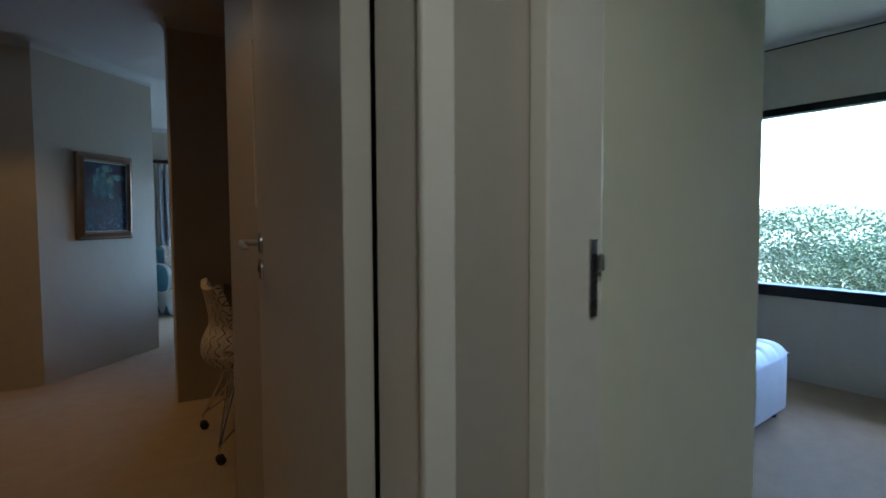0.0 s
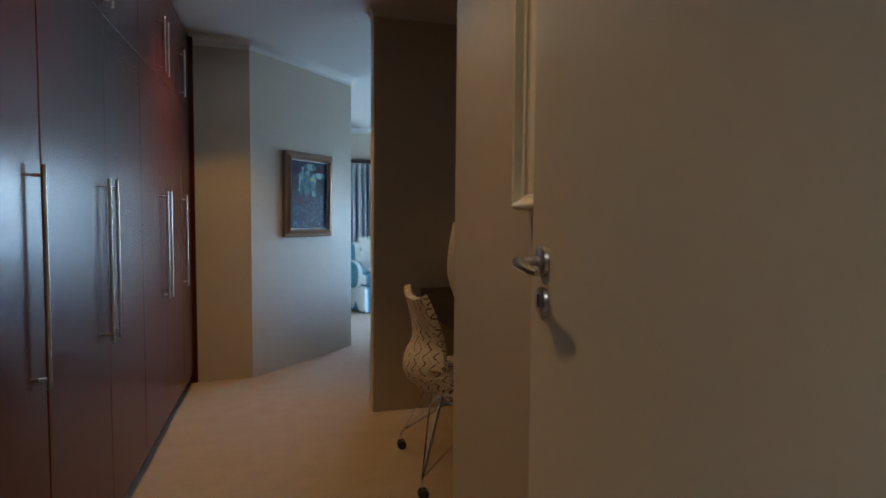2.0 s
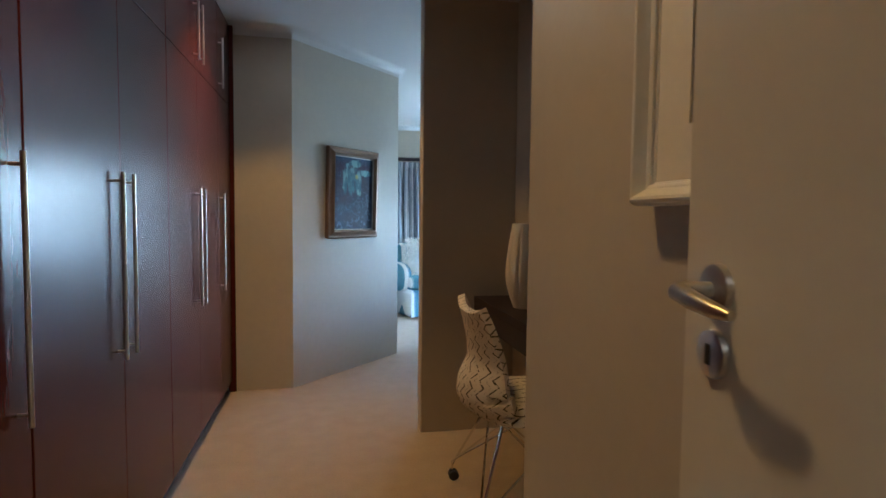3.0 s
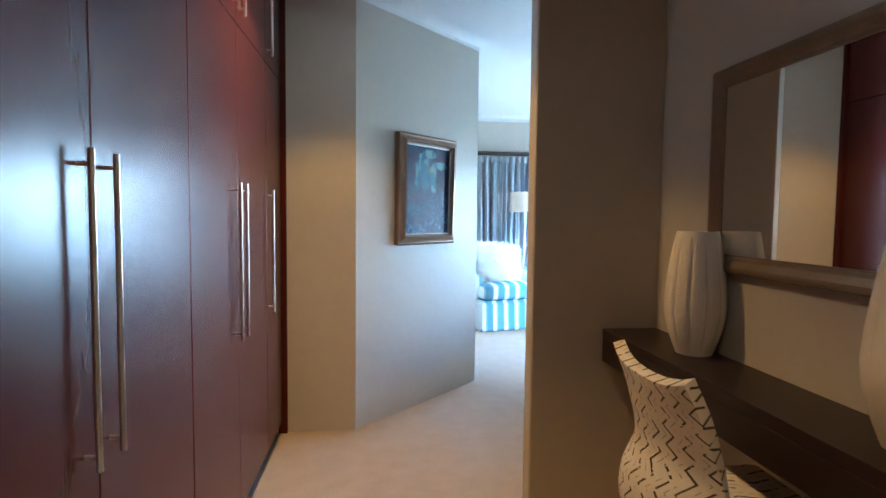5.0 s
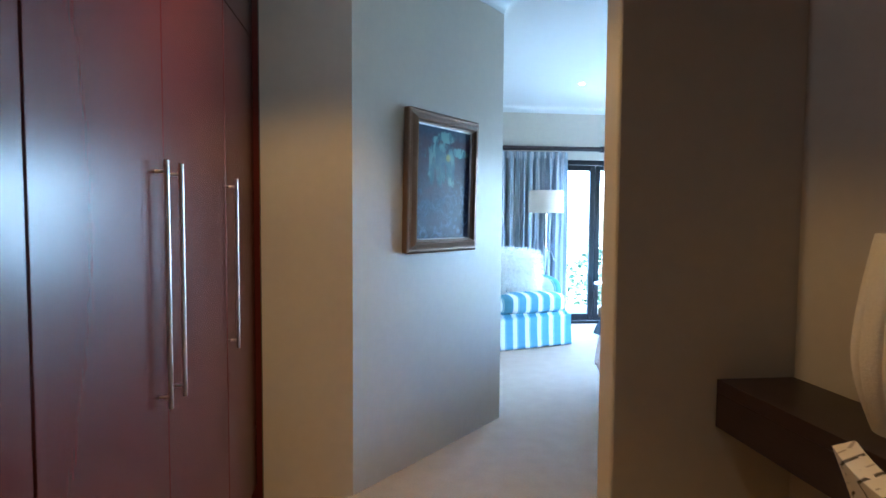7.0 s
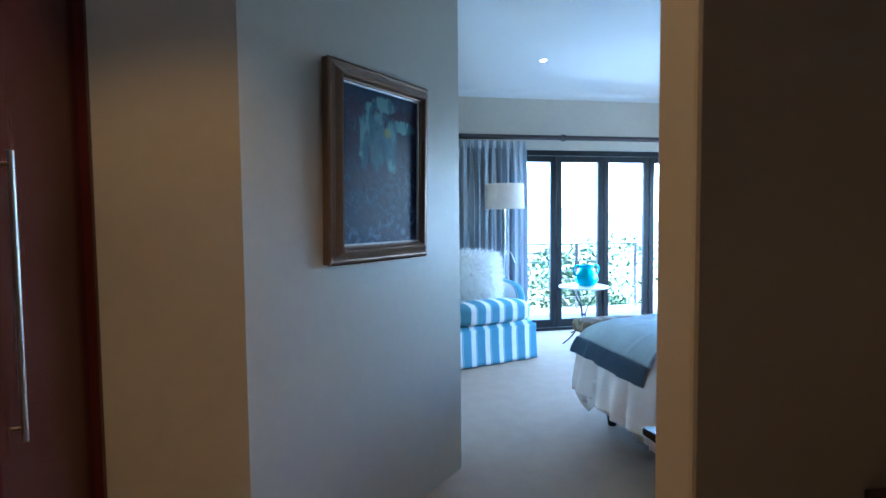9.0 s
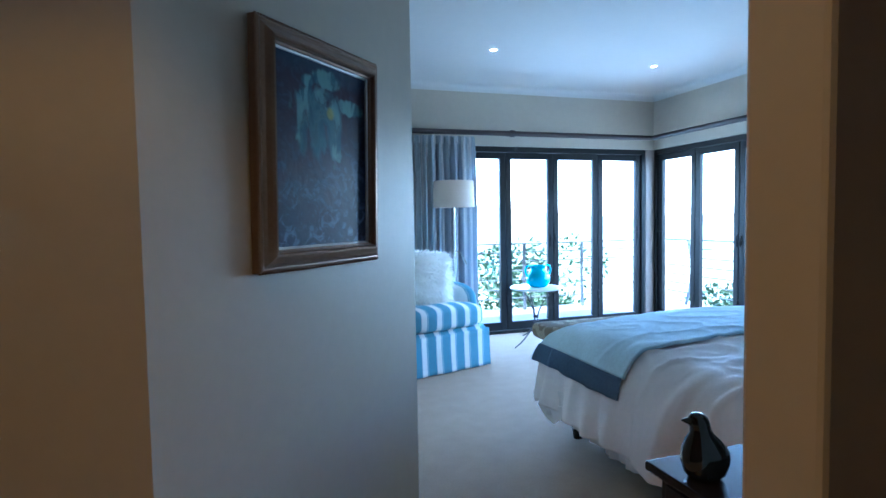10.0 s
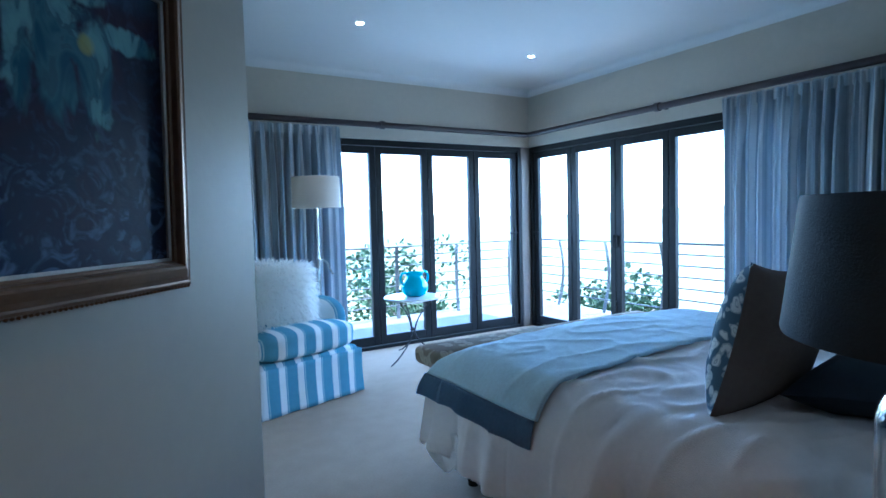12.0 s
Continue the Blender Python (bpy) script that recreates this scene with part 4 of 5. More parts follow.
q2.modifiers.new("thickness", "SOLIDIFY").thickness = 0.004

throw = thing("throw", "pale blue wool throw with slate border across the bed's foot", "throw")
over = drape(BX0 - 0.020, BX1 + 0.020, 5.99, BY1 + 0.022, BT + 0.020, 0.200, 0.200, 0.0, 0.200, 0.15, 0.009, 7.0, 0.058)
UB, VB = 0.044, 0.915           # where the border begins, across and along
t1 = part("cloth", grid(B(), 180, 90, lambda u, v: over(UB + u * (1 - 2 * UB), v * VB)), M_THROW, throw, smooth=True)
t1.modifiers.new("thickness", "SOLIDIFY").thickness = 0.016


def corded(u, v, way, ax, ay):
    """The border, ribbed like cords laid side by side along way, its tips uneven."""
    p = over(u, v)
    rib = 0.0085 * abs(math.sin(math.pi * way / 0.014))
    return p + Vector((ax * rib, ay * rib, 0))


LONG, WIDE = BY1 + 0.022 - 5.99 + 0.16, BX1 - BX0
for side, f, nu, nv in (("left", lambda u, v: corded(u * UB, v, v * LONG, -1, 0), 7, 420), ("right", lambda u, v: corded(1 - u * UB, v, v * LONG, 1, 0), 7, 420),
                        ("foot", lambda u, v: corded(UB + u * (1 - 2 * UB), VB + v * (1 - VB), u * WIDE, 0, 1), 800, 7)):
    band = part("border", grid(B(), nu, nv, f), M_THROW_HEM, throw, "slate-blue corded border", True)
    band.modifiers.new("thickness", "SOLIDIFY").thickness = 0.006


def cushion_half(w, h, depth, side, n=26):
    def f(u, v):
        a, b = 2 * u - 1, 2 * v - 1
        k = max(0.0, (1 - abs(a) ** 2.6) * (1 - abs(b) ** 2.6)) ** 0.5
        pin = 1 - 0.11 * (1 - b * b)
        pin2 = 1 - 0.11 * (1 - a * a)
        wob = 0.006 * noise.noise(Vector((a * 3, b * 3, depth * 10)))
        return Vector((a * w / 2 * pin, side * (k * depth / 2 + wob * k), h / 2 + b * h / 2 * pin2))
    return grid(B(), n, n, f)


def cushion(name, label, m, w, h, depth, front, back, group=""):
    ob = thing(name, label, "cushion", m, group)
    part("front", cushion_half(w, h, depth, 1), front, ob, smooth=True)
    part("back", cushion_half(w, h, depth, -1), back, ob, smooth=True)
    return ob


cushion("scatter_cushion", "large cushion with blue floral front and taupe back on the bed", pose(2.295, 5.705, BT - 0.008, 12, 5, 10), 0.62, 0.47, 0.24, M_FLORAL, M_TAUPE)
cushion("scatter_cushion", "large floral cushion standing on the bed", pose(2.98, 5.55, BT + 0.02, 14, -3, 4), 0.58, 0.50, 0.20, M_FLORAL, M_TAUPE)
cushion("pillow", "small dark pillow lying on the quilt", pose(2.44, 5.575, BT + 0.095, 84, 0, 8), 0.60, 0.36, 0.18, M_NAVY, M_NAVY)
cushion("pillow", "dark taupe pillow lying against the headboard", pose(3.10, 5.38, BT + 0.095, 86, 0, -4), 0.66, 0.44, 0.18, M_TAUPE, M_TAUPE)

# upholstered bench at the bed's foot
bench = thing("bench", "low bench in tan floral tapestry at the bed's foot", "bench")
part("seat", box(B(), 1.83, 3.50, 6.93, 7.16, 0.488, 0.578, 0.03, seg=3), M_TAPESTRY, bench, smooth=True)
for x in (2.20, 3.05):
    for y in (6.99, 7.10):
        part("leg", lathe(B(), [(0.001, 0.0), (0.018, 0.0), (0.026, 0.49), (0.001, 0.49)], 14, pose(x, y, 0)), M_EBONY, bench)

# bedside table
ns = thing("bedside_table", "small glossy black wooden bedside table", "table")
part("top", box(B(), 1.195, 1.735, 4.76, 5.262, 0.578, 0.603, 0.006, seg=3), M_EBONY, ns)
part("body", box(B(), 1.225, 1.705, 4.785, 5.235, 0.36, 0.577, 0.004), M_EBONY, ns)
dr = part("drawer", box(B(), 1.215, 1.2245, 4.81, 5.21, 0.38, 0.56, 0.002), M_EBONY, ns)
part("knob", lathe(B(), [(0.001, 0.0), (0.006, 0.0), (0.006, 0.012), (0.012, 0.016), (0.010, 0.024), (0.001, 0.026)], 16, pose(1.215, 5.01, 0.47, 0, -90, 0)), M_STEEL, dr)
part("shelf", box(B(), 1.235, 1.695, 4.795, 5.225, 0.14, 0.158, 0.003), M_EBONY, ns)
for x in (1.24, 1.69):
    for y in (4.80, 5.22):
        part("leg", tube(B(), [(x, y, 0.0), (x, y, 0.14), (x, y, 0.37)], [0.014, 0.02, 0.02], 12), M_EBONY, ns)

lamp = thing("table_lamp", "table lamp with a navy tapered drum shade", "lamp", pose(1.60, 4.972, 0.603))
part("base", lathe(B(), [(0.001, 0.0), (0.085, 0.0), (0.088, 0.012), (0.04, 0.025), (0.03, 0.05), (0.06, 0.11), (0.072, 0.17), (0.055, 0.24), (0.022, 0.29), (0.012, 0.32), (0.012, 0.42), (0.001, 0.42)], 32), M_EBONY, lamp, smooth=True)
sh = part("shade", lathe(B(), [(0.245, 0.424), (0.2465, 0.418), (0.248, 0.424), (0.222, 0.630), (0.2205, 0.636), (0.219, 0.630), (0.245, 0.424)], 64), M_NAVY, lamp, "navy fabric shade", True)
for k in range(3):
    a = 2 * math.pi * k / 3
    part("spoke", tube(B(), [(0, 0, 0.60), (0.218 * math.cos(a), 0.218 * math.sin(a), 0.60)], 0.002, 6), M_STEEL, sh)
part("finial", lathe(B(), [(0.001, 0.40), (0.006, 0.40), (0.006, 0.60), (0.001, 0.61)], 12), M_STEEL, lamp)

# glass cloche with a dark stem inside
M_DOME = mat("thick_clear_glass", (1, 1, 1), 0.0, vary=0.0)
M_DOME.node_tree.nodes["Principled BSDF"].inputs["Transmission Weight"].default_value = 1.0
M_DOME.node_tree.nodes["Principled BSDF"].inputs["IOR"].default_value = 1.46
clo = thing("glass_cloche", "tall clear glass dome over a dried stem", "ornament", pose(1.468, 4.970, 0.603))
part("foot", lathe(B(), [(0.001, 0.0), (0.088, 0.0), (0.09, 0.012), (0.08, 0.016), (0.001, 0.016)], 40), M_EBONY, clo, "black wooden foot", True)
outer = [(0.074, 0.0165)] + [(0.074, 0.0165 + 0.30 * i / 8) for i in range(1, 9)] + [(0.074 * math.cos(radians(a)), 0.3165 + 0.074 * math.sin(radians(a))) for a in range(10, 90, 10)] + [(0.0006, 0.3905)]
inner = [(max(0.0006, r - 0.0035), z - (0.0035 if z > 0.3165 else 0)) for r, z in reversed(outer)]
part("dome", lathe(B(), outer + inner + [outer[0]], 48), M_DOME, clo, "clear glass dome", True)
part("stem", tube(B(), [(0.01, 0.0, 0.016), (0.016, 0.004, 0.09), (0.004, 0.01, 0.17), (0.012, 0.0, 0.24), (0.03, -0.01, 0.29)], [0.005, 0.004, 0.003, 0.0025, 0.002], 8), M_BARK, clo, "dark dried stem", True)

# ceramic bird: one plain turned and bent body
bm = B()
prof = [(0.001, 0.0), (0.040, 0.0), (0.056, 0.015), (0.066, 0.042), (0.064, 0.068), (0.050, 0.092), (0.034, 0.108), (0.030, 0.120), (0.031, 0.132), (0.026, 0.146), (0.014, 0.155), (0.001, 0.157)]
lathe(bm, prof, 32)
for v in bm.verts:
    v.co.x *= 0.80
    v.co.y *= 0.72
    v.co.x -= 0.016 * max(0, v.co.z - 0.08) / 0.07
    if v.co.z < 0.07 and v.co.x > 0:
        v.co.x *= 1.12
lathe(bm, [(0.009, 0.0), (0.006, 0.010), (0.0005, 0.022)], 10, pose(-0.036, 0, 0.137, 0, -80, 0))
bird = new("bird_figurine", mesh_of("bird_figurine", bm, M_BIRD, True))
bird.matrix_world = pose(1.262, 5.135, 0.603, 0, 0, -12)
tagged(bird, "small glossy black ceramic bird on the bedside table", "figurine")

# ---- armchair ----
arm = thing("armchair", "blue and white striped slipcovered armchair with loose seat cushion", "armchair", pose(1.667, 8.235, 0, 0, 0, 17))
# local: x along the front, y backwards, front at y = 0
def skirt(u, v):
    # outline of the base with a gently waved skirt
    per = [(-0.395, 0.0), (0.395, 0.0), (0.395, 0.80), (-0.395, 0.80), (-0.395, 0.0)]
    t = u * 4
    i = min(3, int(t))
    a, b = Vector(per[i]), Vector(per[i + 1])
    p = a + (b - a) * (t - i)
    c = Vector((0, 0.40))
    o = (p - c).normalized()
    w = 0.006 * math.sin(u * 70) * (1 - v) + 0.016 * (1 - v) ** 2
    return Vector((p.x + o.x * w, p.y + o.y * w, 0.008 + 0.30 * v))


s1 = part("skirt", grid(B(), 160, 10, skirt), M_STRIPE, arm, smooth=True)
s1.modifiers.new("thickness", "SOLIDIFY").thickness = 0.006
part("frame", box(B(), -0.385, 0.385, 0.02, 0.79, 0.03, 0.335, 0.03, seg=3), M_STRIPE, arm, smooth=True)


def pad(x0, x1, y0, y1, z0, z1, power=4.0, n=30):
    """A stuffed block with swelling sides."""
    bm = B()
    bmesh.ops.create_cube(bm, size=2)
    bmesh.ops.subdivide_edges(bm, edges=bm.edges[:], cuts=10, use_grid_fill=True)
    for v in bm.verts:
        p = v.co
        k = (abs(p.x) ** power + abs(p.y) ** power + abs(p.z) ** power) ** (1 / power)
        q = p / max(k, 1e-6) * max(abs(p.x), abs(p.y), abs(p.z))
        q.z += 0.006 * noise.noise(q * 3)
        v.co = Vector(((x0 + x1) / 2 + q.x * (x1 - x0) / 2, (y0 + y1) / 2 + q.y * (y1 - y0) / 2, (z0 + z1) / 2 + q.z * (z1 - z0) / 2))
    return bm


bm = pad(-0.285, 0.285, -0.02, 0.62, 0.325, 0.510, 4.5)
for v in bm.verts:      # T-shaped: its front reaches out before the arms
    if v.co.y < 0.17:
        v.co.x *= 1.40 - 0.10 * max(0.0, v.co.y - 0.07) / 0.10
    v.co.z += 0.022 * (1 - (v.co.x / 0.42) ** 2) * (v.co.z > 0.42)
part("seat_cushion", bm, M_STRIPE, arm, "plump striped seat cushion", True)
for s in (-1, 1):
    bm = pad(s * 0.36 - 0.085, s * 0.36 + 0.085, 0.165, 0.80, 0.28, 0.655, 3.0)
    part("arm", bm, M_STRIPE, arm, smooth=True)
part("backrest", pad(-0.36, 0.36, 0.56, 0.82, 0.30, 0.90, 4.0), M_STRIPE, arm, smooth=True)

# long-haired white cushion on it
fur = thing("fur_cushion", "long-haired white fur cushion leaning in the armchair", "cushion", pose(1.50, 8.46, 0.505, -14, 6, 12))
part("front", cushion_half(0.50, 0.44, 0.20, 1), M_FUR, fur, smooth=True)
part("back", cushion_half(0.50, 0.44, 0.20, -1), M_FUR, fur, smooth=True)
rng = random.Random(5)
vs, fs = [], []
for k in range(6500):
    a, b = rng.uniform(-1, 1), rng.uniform(-1, 1)
    side = -1 if rng.random() < 0.72 else 1
    h = max(0.0, (1 - a ** 4) * (1 - b ** 4)) ** 0.5
    p = Vector((a * 0.25, side * h * 0.10, 0.22 + b * 0.22))
    nrm = Vector((a * 0.9, side * (0.35 + h * 0.6), b * 0.9)).normalized()
    d = (nrm + Vector((rng.gauss(0, 0.38), rng.gauss(0, 0.3), rng.gauss(-0.25, 0.38)))).normalized()
    ln = rng.uniform(0.035, 0.085)
    w = d.cross(Vector((rng.random() - 0.5, rng.random() - 0.5, rng.random() - 0.5))).normalized() * 0.0026
    tip = p + d * ln + Vector((0, 0, -ln * 0.35))
    mid = p + d * ln * 0.6
    i = len(vs)
    vs += [p - w, p + w, mid + w * 0.8, mid - w * 0.8, tip]
    fs += [(i, i + 1, i + 2, i + 3), (i + 3, i + 2, i + 4)]
me = bpy.data.meshes.new("hair")
me.from_pydata(vs, [], fs)
me.materials.append(M_FUR)
hair = new("hair", me)
hair.parent = fur
tagged(hair, "long white hair", kind="stuff")

# ---- floor lamp behind the armchair ----
fl_lamp = thing("floor_lamp", "slim chrome floor lamp with an ivory drum shade", "lamp", pose(1.925, 8.86, 0))
part("foot", lathe(B(), [(0.001, 0.0), (0.13, 0.0), (0.13, 0.012), (0.02, 0.022), (0.001, 0.022)], 32), M_CHROME, fl_lamp, smooth=True)
part("pole", tube(B(), [(0, 0, 0.02), (0, 0, 1.45)], 0.010, 12), M_CHROME, fl_lamp, "slim chrome pole", True)
part("shade", lathe(B(), [(0.182, 1.318), (0.184, 1.313), (0.186, 1.318), (0.180, 1.545), (0.178, 1.549), (0.176, 1.545), (0.182, 1.318)], 48), M_SHADE, fl_lamp, "ivory fabric drum shade", True)
part("carrier", tube(B(), [(-0.178, 0, 1.52), (0.178, 0, 1.52)], 0.003, 6), M_CHROME, fl_lamp)
rd = part("reading_arm", tube(B(), [(0.0, -0.01, 0.90), (0.02, -0.03, 0.92), (0.045, -0.05, 0.90), (0.085, -0.07, 0.80)], [0.006, 0.006, 0.006, 0.009], 10), M_CHROME, fl_lamp, "small chrome reading arm", True)
part("clamp", lathe(B(), [(0.001, 0.86), (0.016, 0.86), (0.018, 0.88), (0.016, 0.93), (0.001, 0.93)], 16), M_CHROME, fl_lamp, smooth=True)

# ---- round side table with jug ----
TX, TY, TZ = 2.765, 8.93, 0.545
tab = thing("side_table", "round white marble table on curved wrought-iron legs", "table", pose(TX, TY, 0))
part("top", lathe(B(), [(0.001, TZ - 0.02), (0.236, TZ - 0.02), (0.243, TZ - 0.014), (0.243, TZ - 0.005), (0.238, TZ), (0.001, TZ)], 56), M_MARBLE, tab, "white marble top", True)
for k in range(3):
    a = radians(-153 + 120 * k)
    ca_, sa_ = math.cos(a), math.sin(a)
    pts = []
    for i in range(15):
        t = i / 14
        r = 0.19 * (1 - t) ** 1.6 if t < 0.5 else 0.0
        if t <= 0.55:
            r = 0.018 + 0.17 * (1 - t / 0.55) ** 1.8
        else:
            r = 0.018 + 0.30 * ((t - 0.55) / 0.45) ** 1.9
        z = (TZ - 0.02) * (1 - t) if t < 0.9 else (TZ - 0.02) * (1 - t) * 0.8 + 0.006
        pts.append((r * ca_, r * sa_, max(z, 0.007)))
    part("leg", tube(B(), pts, 0.0065, 8), M_IRON, tab, "curved wrought-iron leg", True)
part("ring", lathe(B(), [(0.018, 0.245), (0.026, 0.25), (0.026, 0.262), (0.018, 0.267)], 20), M_IRON, tab, smooth=True)

jug = thing("jug", "turquoise glazed pot with two handles on the marble table", "pot", pose(TX + 0.03, TY, TZ))
part("body", lathe(B(), [(0.001, 0.0), (0.075, 0.0), (0.098, 0.018), (0.117, 0.06), (0.112, 0.10), (0.088, 0.14), (0.072, 0.165), (0.070, 0.185), (0.080, 0.203), (0.076, 0.206), (0.066, 0.19), (0.066, 0.165), (0.10, 0.10), (0.10, 0.06), (0.001, 0.02)], 48), M_TURQ, jug, smooth=True)
for s in (-1, 1):
    pts = [(s * 0.070, 0, 0.192), (s * 0.095, 0, 0.207), (s * 0.122, 0, 0.198), (s * 0.134, 0, 0.165), (s * 0.128, 0, 0.13), (s * 0.108, 0, 0.10)]
    part("handle", tube(B(), pts, 0.0105, 12), M_TURQ, jug, "thick loop handle", True)


# ---- curtains and poles ----
def curtain(name, label, m, width, z0, z1, pleats, seed):
    """Hangs in the local x-z plane; pleats pinch together at the top."""
    def f(u, v):
        a = 2 * math.pi * pleats * (u + 0.012 * math.sin(9 * u + seed) + 0.01 * math.sin(23 * u + 2 * seed))
        z = z1 + (z0 - z1) * v
        deep = 0.020 + 0.030 * min(1, v * 6) + 0.012 * math.sin(3.1 * u * pleats + seed) * min(1, v * 3)
        y = deep * math.sin(a) + 0.35 * deep * math.sin(2.3 * a + seed)
        x = u * width + 0.016 * math.cos(a) * min(1, v * 4) + 0.02 * math.sin(seed + 5 * u) * v
        if v < 0.05:
            y += 0.006 * math.sin(a * 3)
        return Vector((x, y, z))
    ob = thing(name, label, "curtain", m, "bedroom curtains")
    c = part("cloth", grid(B(), int(pleats * 22), 26, f), M_CURTAIN_X, ob, smooth=True)
    c.modifiers.new("thickness", "SOLIDIFY").thickness = 0.003
    part("heading", grid(B(), int(pleats * 10), 2, lambda u, v: Vector((u * width, 0.014 * math.sin(2 * math.pi * pleats * u) - 0.006, z1 + 0.012 - 0.075 * v))), M_CURTAIN_X, ob, "gathered heading tape", True)
    return ob


RZ = 2.055
curtain("curtain", "drawn-back grey-blue striped curtain hanging to the floor", pose(1.22, FAR_Y - 0.135, 0), 1.06, 0.015, RZ - 0.055, 13, 1.0)
curtain("curtain", "drawn-back grey-blue striped curtain hanging to the floor", pose(EAST_X - 0.135, 7.10, 0, 0, 0, -90), 1.75, 0.015, RZ - 0.055, 22, 2.6)


def pole(name, pts, brackets, label):
    ob = thing(name, label, "curtain pole")
    part("rod", tube(B(), pts, 0.026, 18), M_RAIL, ob, smooth=True)
    for (x, y), (ox, oy) in brackets:
        bm = B()
        d = Vector((ox, oy, 0)).normalized()
        tube(bm, [(x - d.x * 0.0, y, RZ), (x + ox, y + oy, RZ)], 0.014, 10)
        t = Vector((-d.y, d.x, 0))
        tube(bm, [Vector((x, y, RZ)) - t * 0.02, Vector((x, y, RZ)) + t * 0.02], 0.036, 18)
        part("bracket", bm, M_RAIL, ob, "dark wooden bracket ring", True)


pole("curtain_pole", [(0.95, FAR_Y - 0.12, RZ), (EAST_X - 0.12, FAR_Y - 0.12, RZ)], [((2.70, FAR_Y - 0.12), (0, 0.118)), ((1.05, FAR_Y - 0.12), (0, 0.118))], "thick dark-stained curtain pole over the folding doors")
pole("curtain_pole", [(EAST_X - 0.12, FAR_Y - 0.147, RZ), (EAST_X - 0.12, 4.9, RZ)], [((EAST_X - 0.12, 7.66), (0.118, 0)), ((EAST_X - 0.12, 5.2), (0.118, 0))], "thick dark-stained curtain pole over the folding doors")


# ---- ceiling lights ----
def downlight(x, y, lit=True):
    ob = thing("downlight", "small round recessed ceiling downlight, lit", "ceiling light", pose(x, y, CEIL), "recessed downlights")
    part("trim", lathe(B(), [(0.021, -0.001), (0.036, -0.001), (0.035, -0.005), (0.029, -0.008), (0.022, -0.005), (0.021, -0.001)], 32), M_WHITEFRAME, ob, smooth=True)
    part("lens", lathe(B(), [(0.0005, -0.004), (0.0205, -0.003), (0.0205, -0.001), (0.0005, -0.001)], 24), M_FRONTLIGHT, ob, "glowing lamp glass")


for x, y in ((2.08, 8.27), (3.67, 8.37)):
    downlight(x, y)
for x, y in DRESSING_LIGHTS:
    downlight(x, y)

# ---- outside: balcony, garden, distance ----
GZ = -3.2
structure("ground", box(B(), -900, 900, -900, 900, GZ - 0.5, GZ), M_GROUND, "dry green ground falling away below the house", "ground")
structure("balcony_floor", box(B(), -0.5, 6.05, FAR_Y + 0.02, 11.15, -0.30, -0.05), M_DECK, "pale tiled balcony floor", "balcony")
structure("balcony_floor_east", box(B(), 4.62, 6.05, 4.2, FAR_Y + 0.019, -0.30, -0.05), M_DECK, "pale tiled balcony floor", "balcony")
structure("house_base", box(B(), -1.2, 5.0, -2.3, FAR_Y + 0.0, GZ, -0.26), M_RENDER, "pale plastered base of the house", "wall")
# out of view; its overhang is added to block sun at the openings
structure("eaves", box(B(), -1.6, 6.25, -2.6, FAR_Y + 1.05, CEIL + 0.13, CEIL + 0.28), M_RENDER, "unseen overhanging slab added to keep direct sun out", "roof")


def railing(name, m, length, posts):
    ob = thing(name, "steel balcony railing with curved flat posts and thin cables", "railing", m, "balcony railings")
    part("top_rail", tube(B(), [(0, 0, 0.86), (length, 0, 0.86)], 0.013, 10), M_GREYBAR, ob)
    for k in range(6):
        part("cable", tube(B(), [(0, 0.02, 0.74 - 0.125 * k), (length, 0.02, 0.74 - 0.125 * k)], 0.0085, 6), M_GREYBAR, ob)
    for i in range(posts):
        x = (i + 0.5) * length / posts
        bm = B()
        for j in range(8):
            t = j / 7
            z0, z1 = -0.05 + 0.90 * t, -0.05 + 0.90 * (t + 1 / 7)
            bow = lambda q: 0.09 * math.sin(math.pi * min(1, q) * 0.9) * 0.8
            if j < 7:
                vsb = [bm.verts.new((x + sx * 0.022 + bow(t if e == 0 else t + 1 / 7) * 0.35, sy * 0.006 + bow(t if e == 0 else t + 1 / 7), z0 if e == 0 else z1)) for e in (0, 1) for sx in (-1, 1) for sy in (-1, 1)]
                for q in ((0, 1, 5, 4), (2, 3, 7, 6), (0, 2, 6, 4), (1, 3, 7, 5), (0, 1, 3, 2), (4, 5, 7, 6)):
                    bm.faces.new([vsb[i_] for i_ in q])
        part("post", bm, M_GREYBAR, ob, "curved flat steel post")


railing("balcony_railing", pose(-0.4, 10.98, 0), 6.3, 7)
railing("balcony_railing", pose(5.90, 10.9, 0, 0, 0, -90), 6.6, 8)


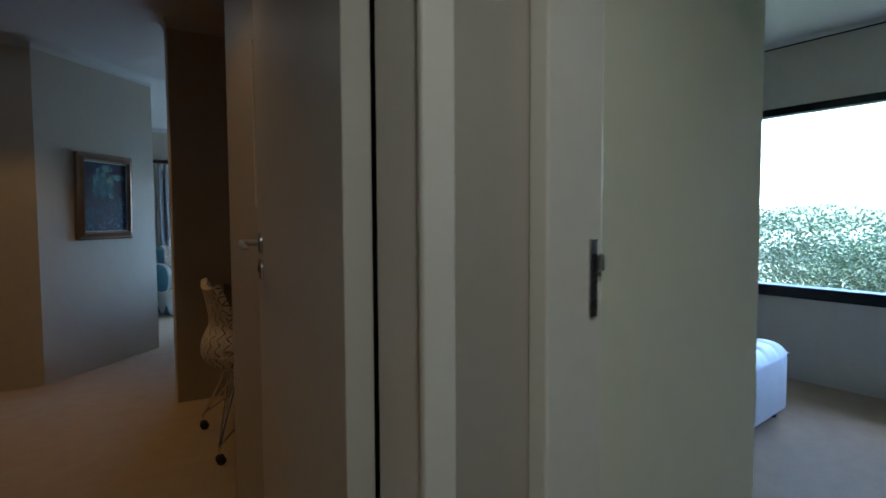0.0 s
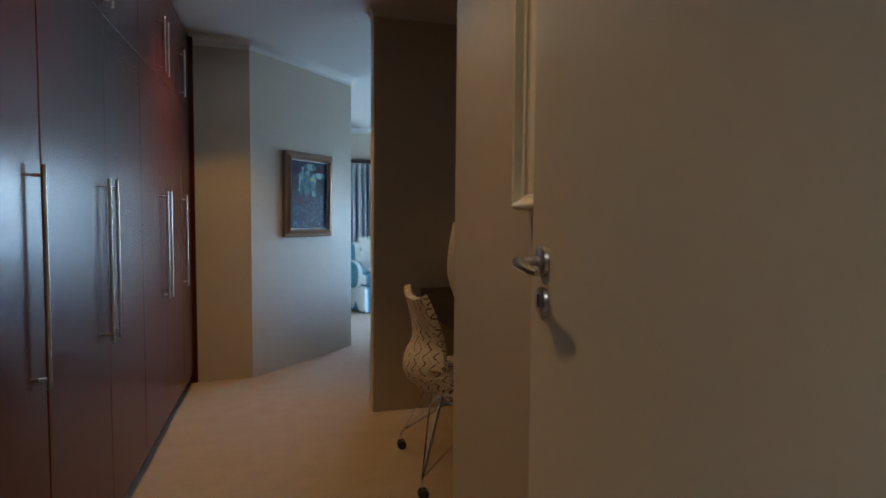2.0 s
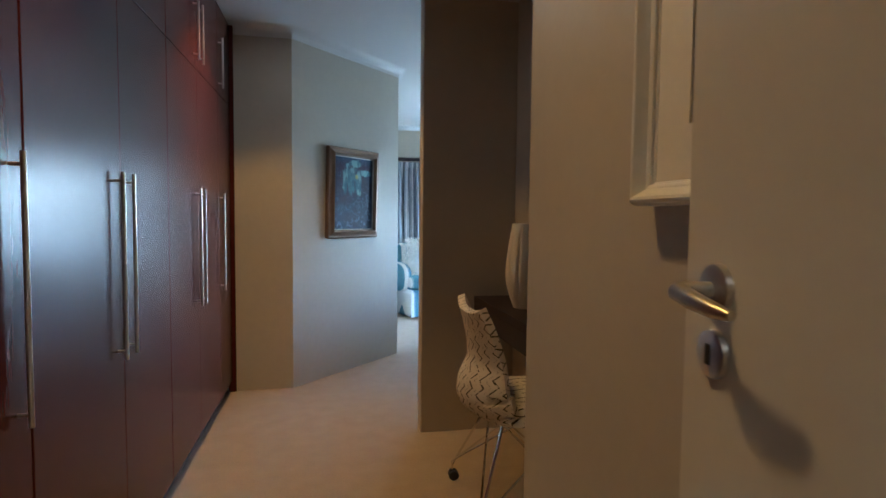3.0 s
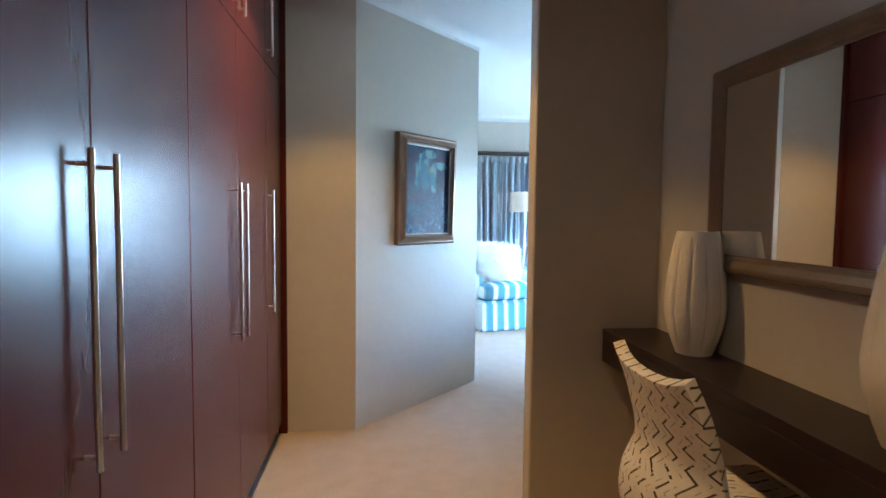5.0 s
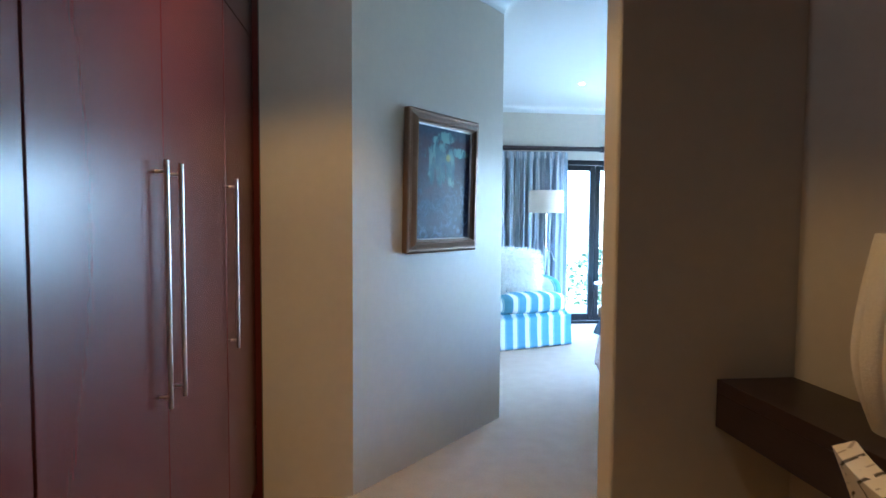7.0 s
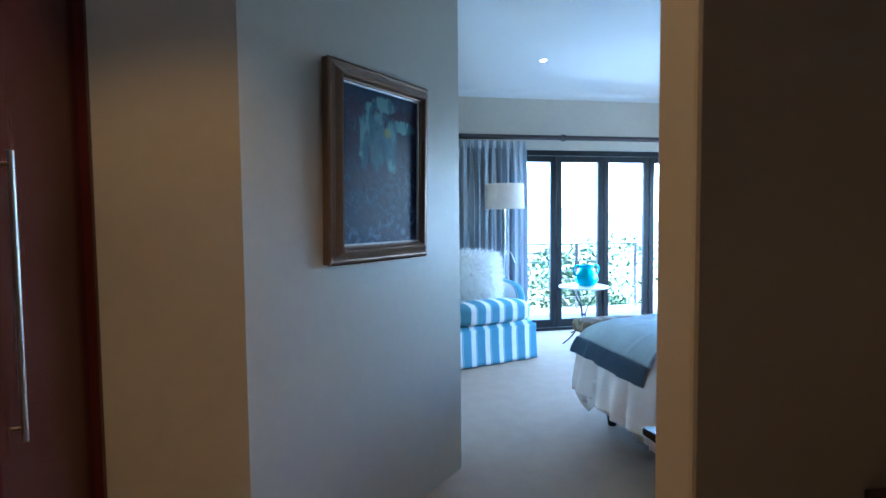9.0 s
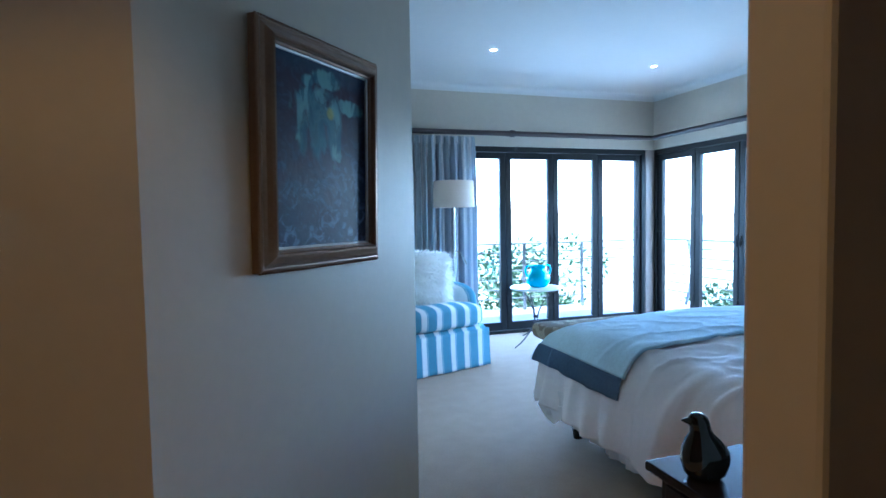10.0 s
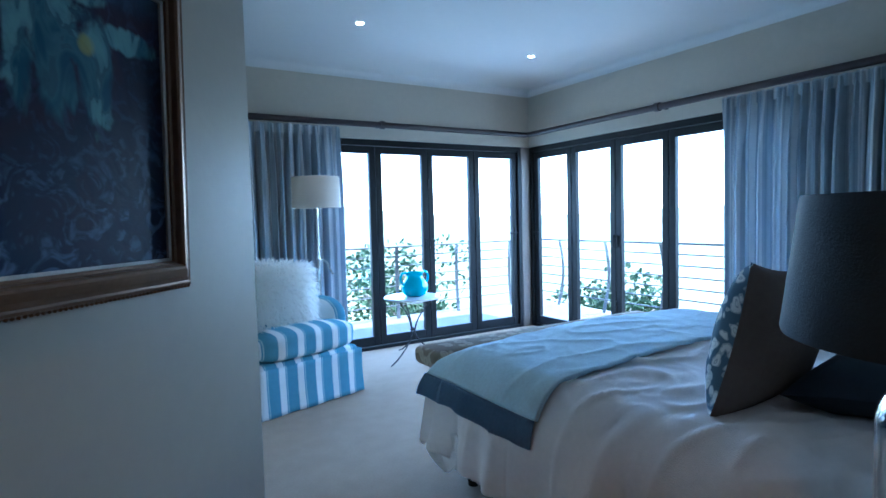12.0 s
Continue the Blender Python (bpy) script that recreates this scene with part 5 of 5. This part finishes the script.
def leaves(rng, c, size, count, leaf):
    """Leaf blades in an uneven clump."""
    vs, fs = [], []
    lobes = [(Vector((rng.uniform(-0.55, 0.55), rng.uniform(-0.55, 0.55), rng.uniform(-0.4, 0.6))), rng.uniform(0.3, 0.6)) for _ in range(9)]
    for _ in range(count):
        o, r = rng.choice(lobes)
        d = Vector((rng.gauss(0, 1), rng.gauss(0, 1), rng.gauss(0, 1))).normalized()
        p = o + d * r * rng.uniform(0.55, 1.05)
        p = Vector(c) + Vector((p.x * size[0], p.y * size[1], p.z * size[2]))
        a = (d + Vector((rng.gauss(0, 0.7), rng.gauss(0, 0.7), rng.gauss(0, 0.7)))).normalized()
        s = a.cross(Vector((rng.gauss(0, 1), rng.gauss(0, 1), rng.gauss(0, 1)))).normalized()
        ln, w = leaf * rng.uniform(0.7, 1.4), leaf * rng.uniform(0.22, 0.4)
        i = len(vs)
        vs += [p, p + a * ln * 0.5 + s * w, p + a * ln, p + a * ln * 0.5 - s * w]
        fs.append((i, i + 1, i + 2, i + 3))
    return vs, fs


def shrub(name, label, category, c, size, count, leaf, seed, trunk=True, foliage=M_LEAF):
    rng = random.Random(seed)
    ob = thing(name, label, category, pose(c[0], c[1], GZ), "garden greenery")
    local = (0, 0, c[2] - GZ)
    vs, fs = leaves(rng, local, size, count, leaf)
    me = bpy.data.meshes.new("crown")
    me.from_pydata(vs, [], fs)
    me.materials.append(foliage)
    cr = new("crown", me)
    cr.parent = ob
    cr["kind"] = "stuff"
    if trunk:
        h = c[2] - GZ
        part("trunk", tube(B(), [(0, 0, -0.1), (0.05, 0.03, h * 0.5), (0, 0.05, h)], [0.11, 0.08, 0.04], 10), M_BARK, ob)
        for k in range(6):
            a = k * 1.05 + rng.random()
            e = Vector((math.cos(a) * size[0] * 0.6, math.sin(a) * size[1] * 0.6, h + size[2] * rng.uniform(-0.1, 0.5)))
            part("limb", tube(B(), [(0.02, 0.04, h * 0.6), e * 0.5 + Vector((0, 0, h * 0.42)), e], [0.045, 0.03, 0.012], 7), M_BARK, ob)
    return ob


rng = random.Random(11)
SHRUBS = [(0.6, 12.6, -0.35), (2.2, 12.9, -0.1), (3.7, 12.4, -0.45), (5.0, 13.2, -0.05), (6.6, 12.4, -0.65), (7.6, 10.6, -0.75), (7.9, 8.9, -0.85), (7.8, 7.2, -0.7), (7.9, 5.6, -0.2), (2.8, 15.5, 0.4), (6.0, 16.0, 0.3), (9.8, 12.8, -0.1), (10.5, 8.0, -0.1)]
for k, (x, y, z) in enumerate(SHRUBS):
    near = y < 14 and x < 8
    shrub("bush", "leafy green bush growing beyond the balcony", "bush", (x, y, z - 0.90), (1.15, 0.95, 0.85) if near else (1.9, 1.7, 1.2), 2600, 0.085 if near else 0.13, 20 + k)
for k, (x, y, z) in enumerate([(9.6, 1.2, 0.35), (10.2, 3.6, 0.55), (10.0, -1.0, 0.2), (11.5, 5.0, 0.7), (12.5, 2.4, 0.8)]):
    shrub("bush", "green bush outside the guest room window, leaves lightened for haze", "bush", (x, y, z - 0.42), (1.7, 1.9, 1.10), 12000, 0.058, 60 + k, foliage=M_LEAF_HAZED)

# distant wooded slopes
vs, fs = [], []
for i in range(140):
    a = 2 * math.pi * i / 140
    h = 3.0 + 9.0 * noise.noise(Vector((math.cos(a) * 2.2, math.sin(a) * 2.2, 3.0)))
    vs += [(220 * math.cos(a), 220 * math.sin(a), GZ), (235 * math.cos(a), 235 * math.sin(a), GZ + 4 + max(0, h)), (300 * math.cos(a), 300 * math.sin(a), GZ)]
for i in range(140):
    j = (i + 1) % 140
    fs += [(3 * i, 3 * j, 3 * j + 1, 3 * i + 1), (3 * i + 1, 3 * j + 1, 3 * j + 2, 3 * i + 2)]
me = bpy.data.meshes.new("backdrop")
me.from_pydata(vs, [], fs)
me.materials.append(M_GROUND)
tagged(new("backdrop", me), "far wooded hills on the horizon", "hills", kind="structure")
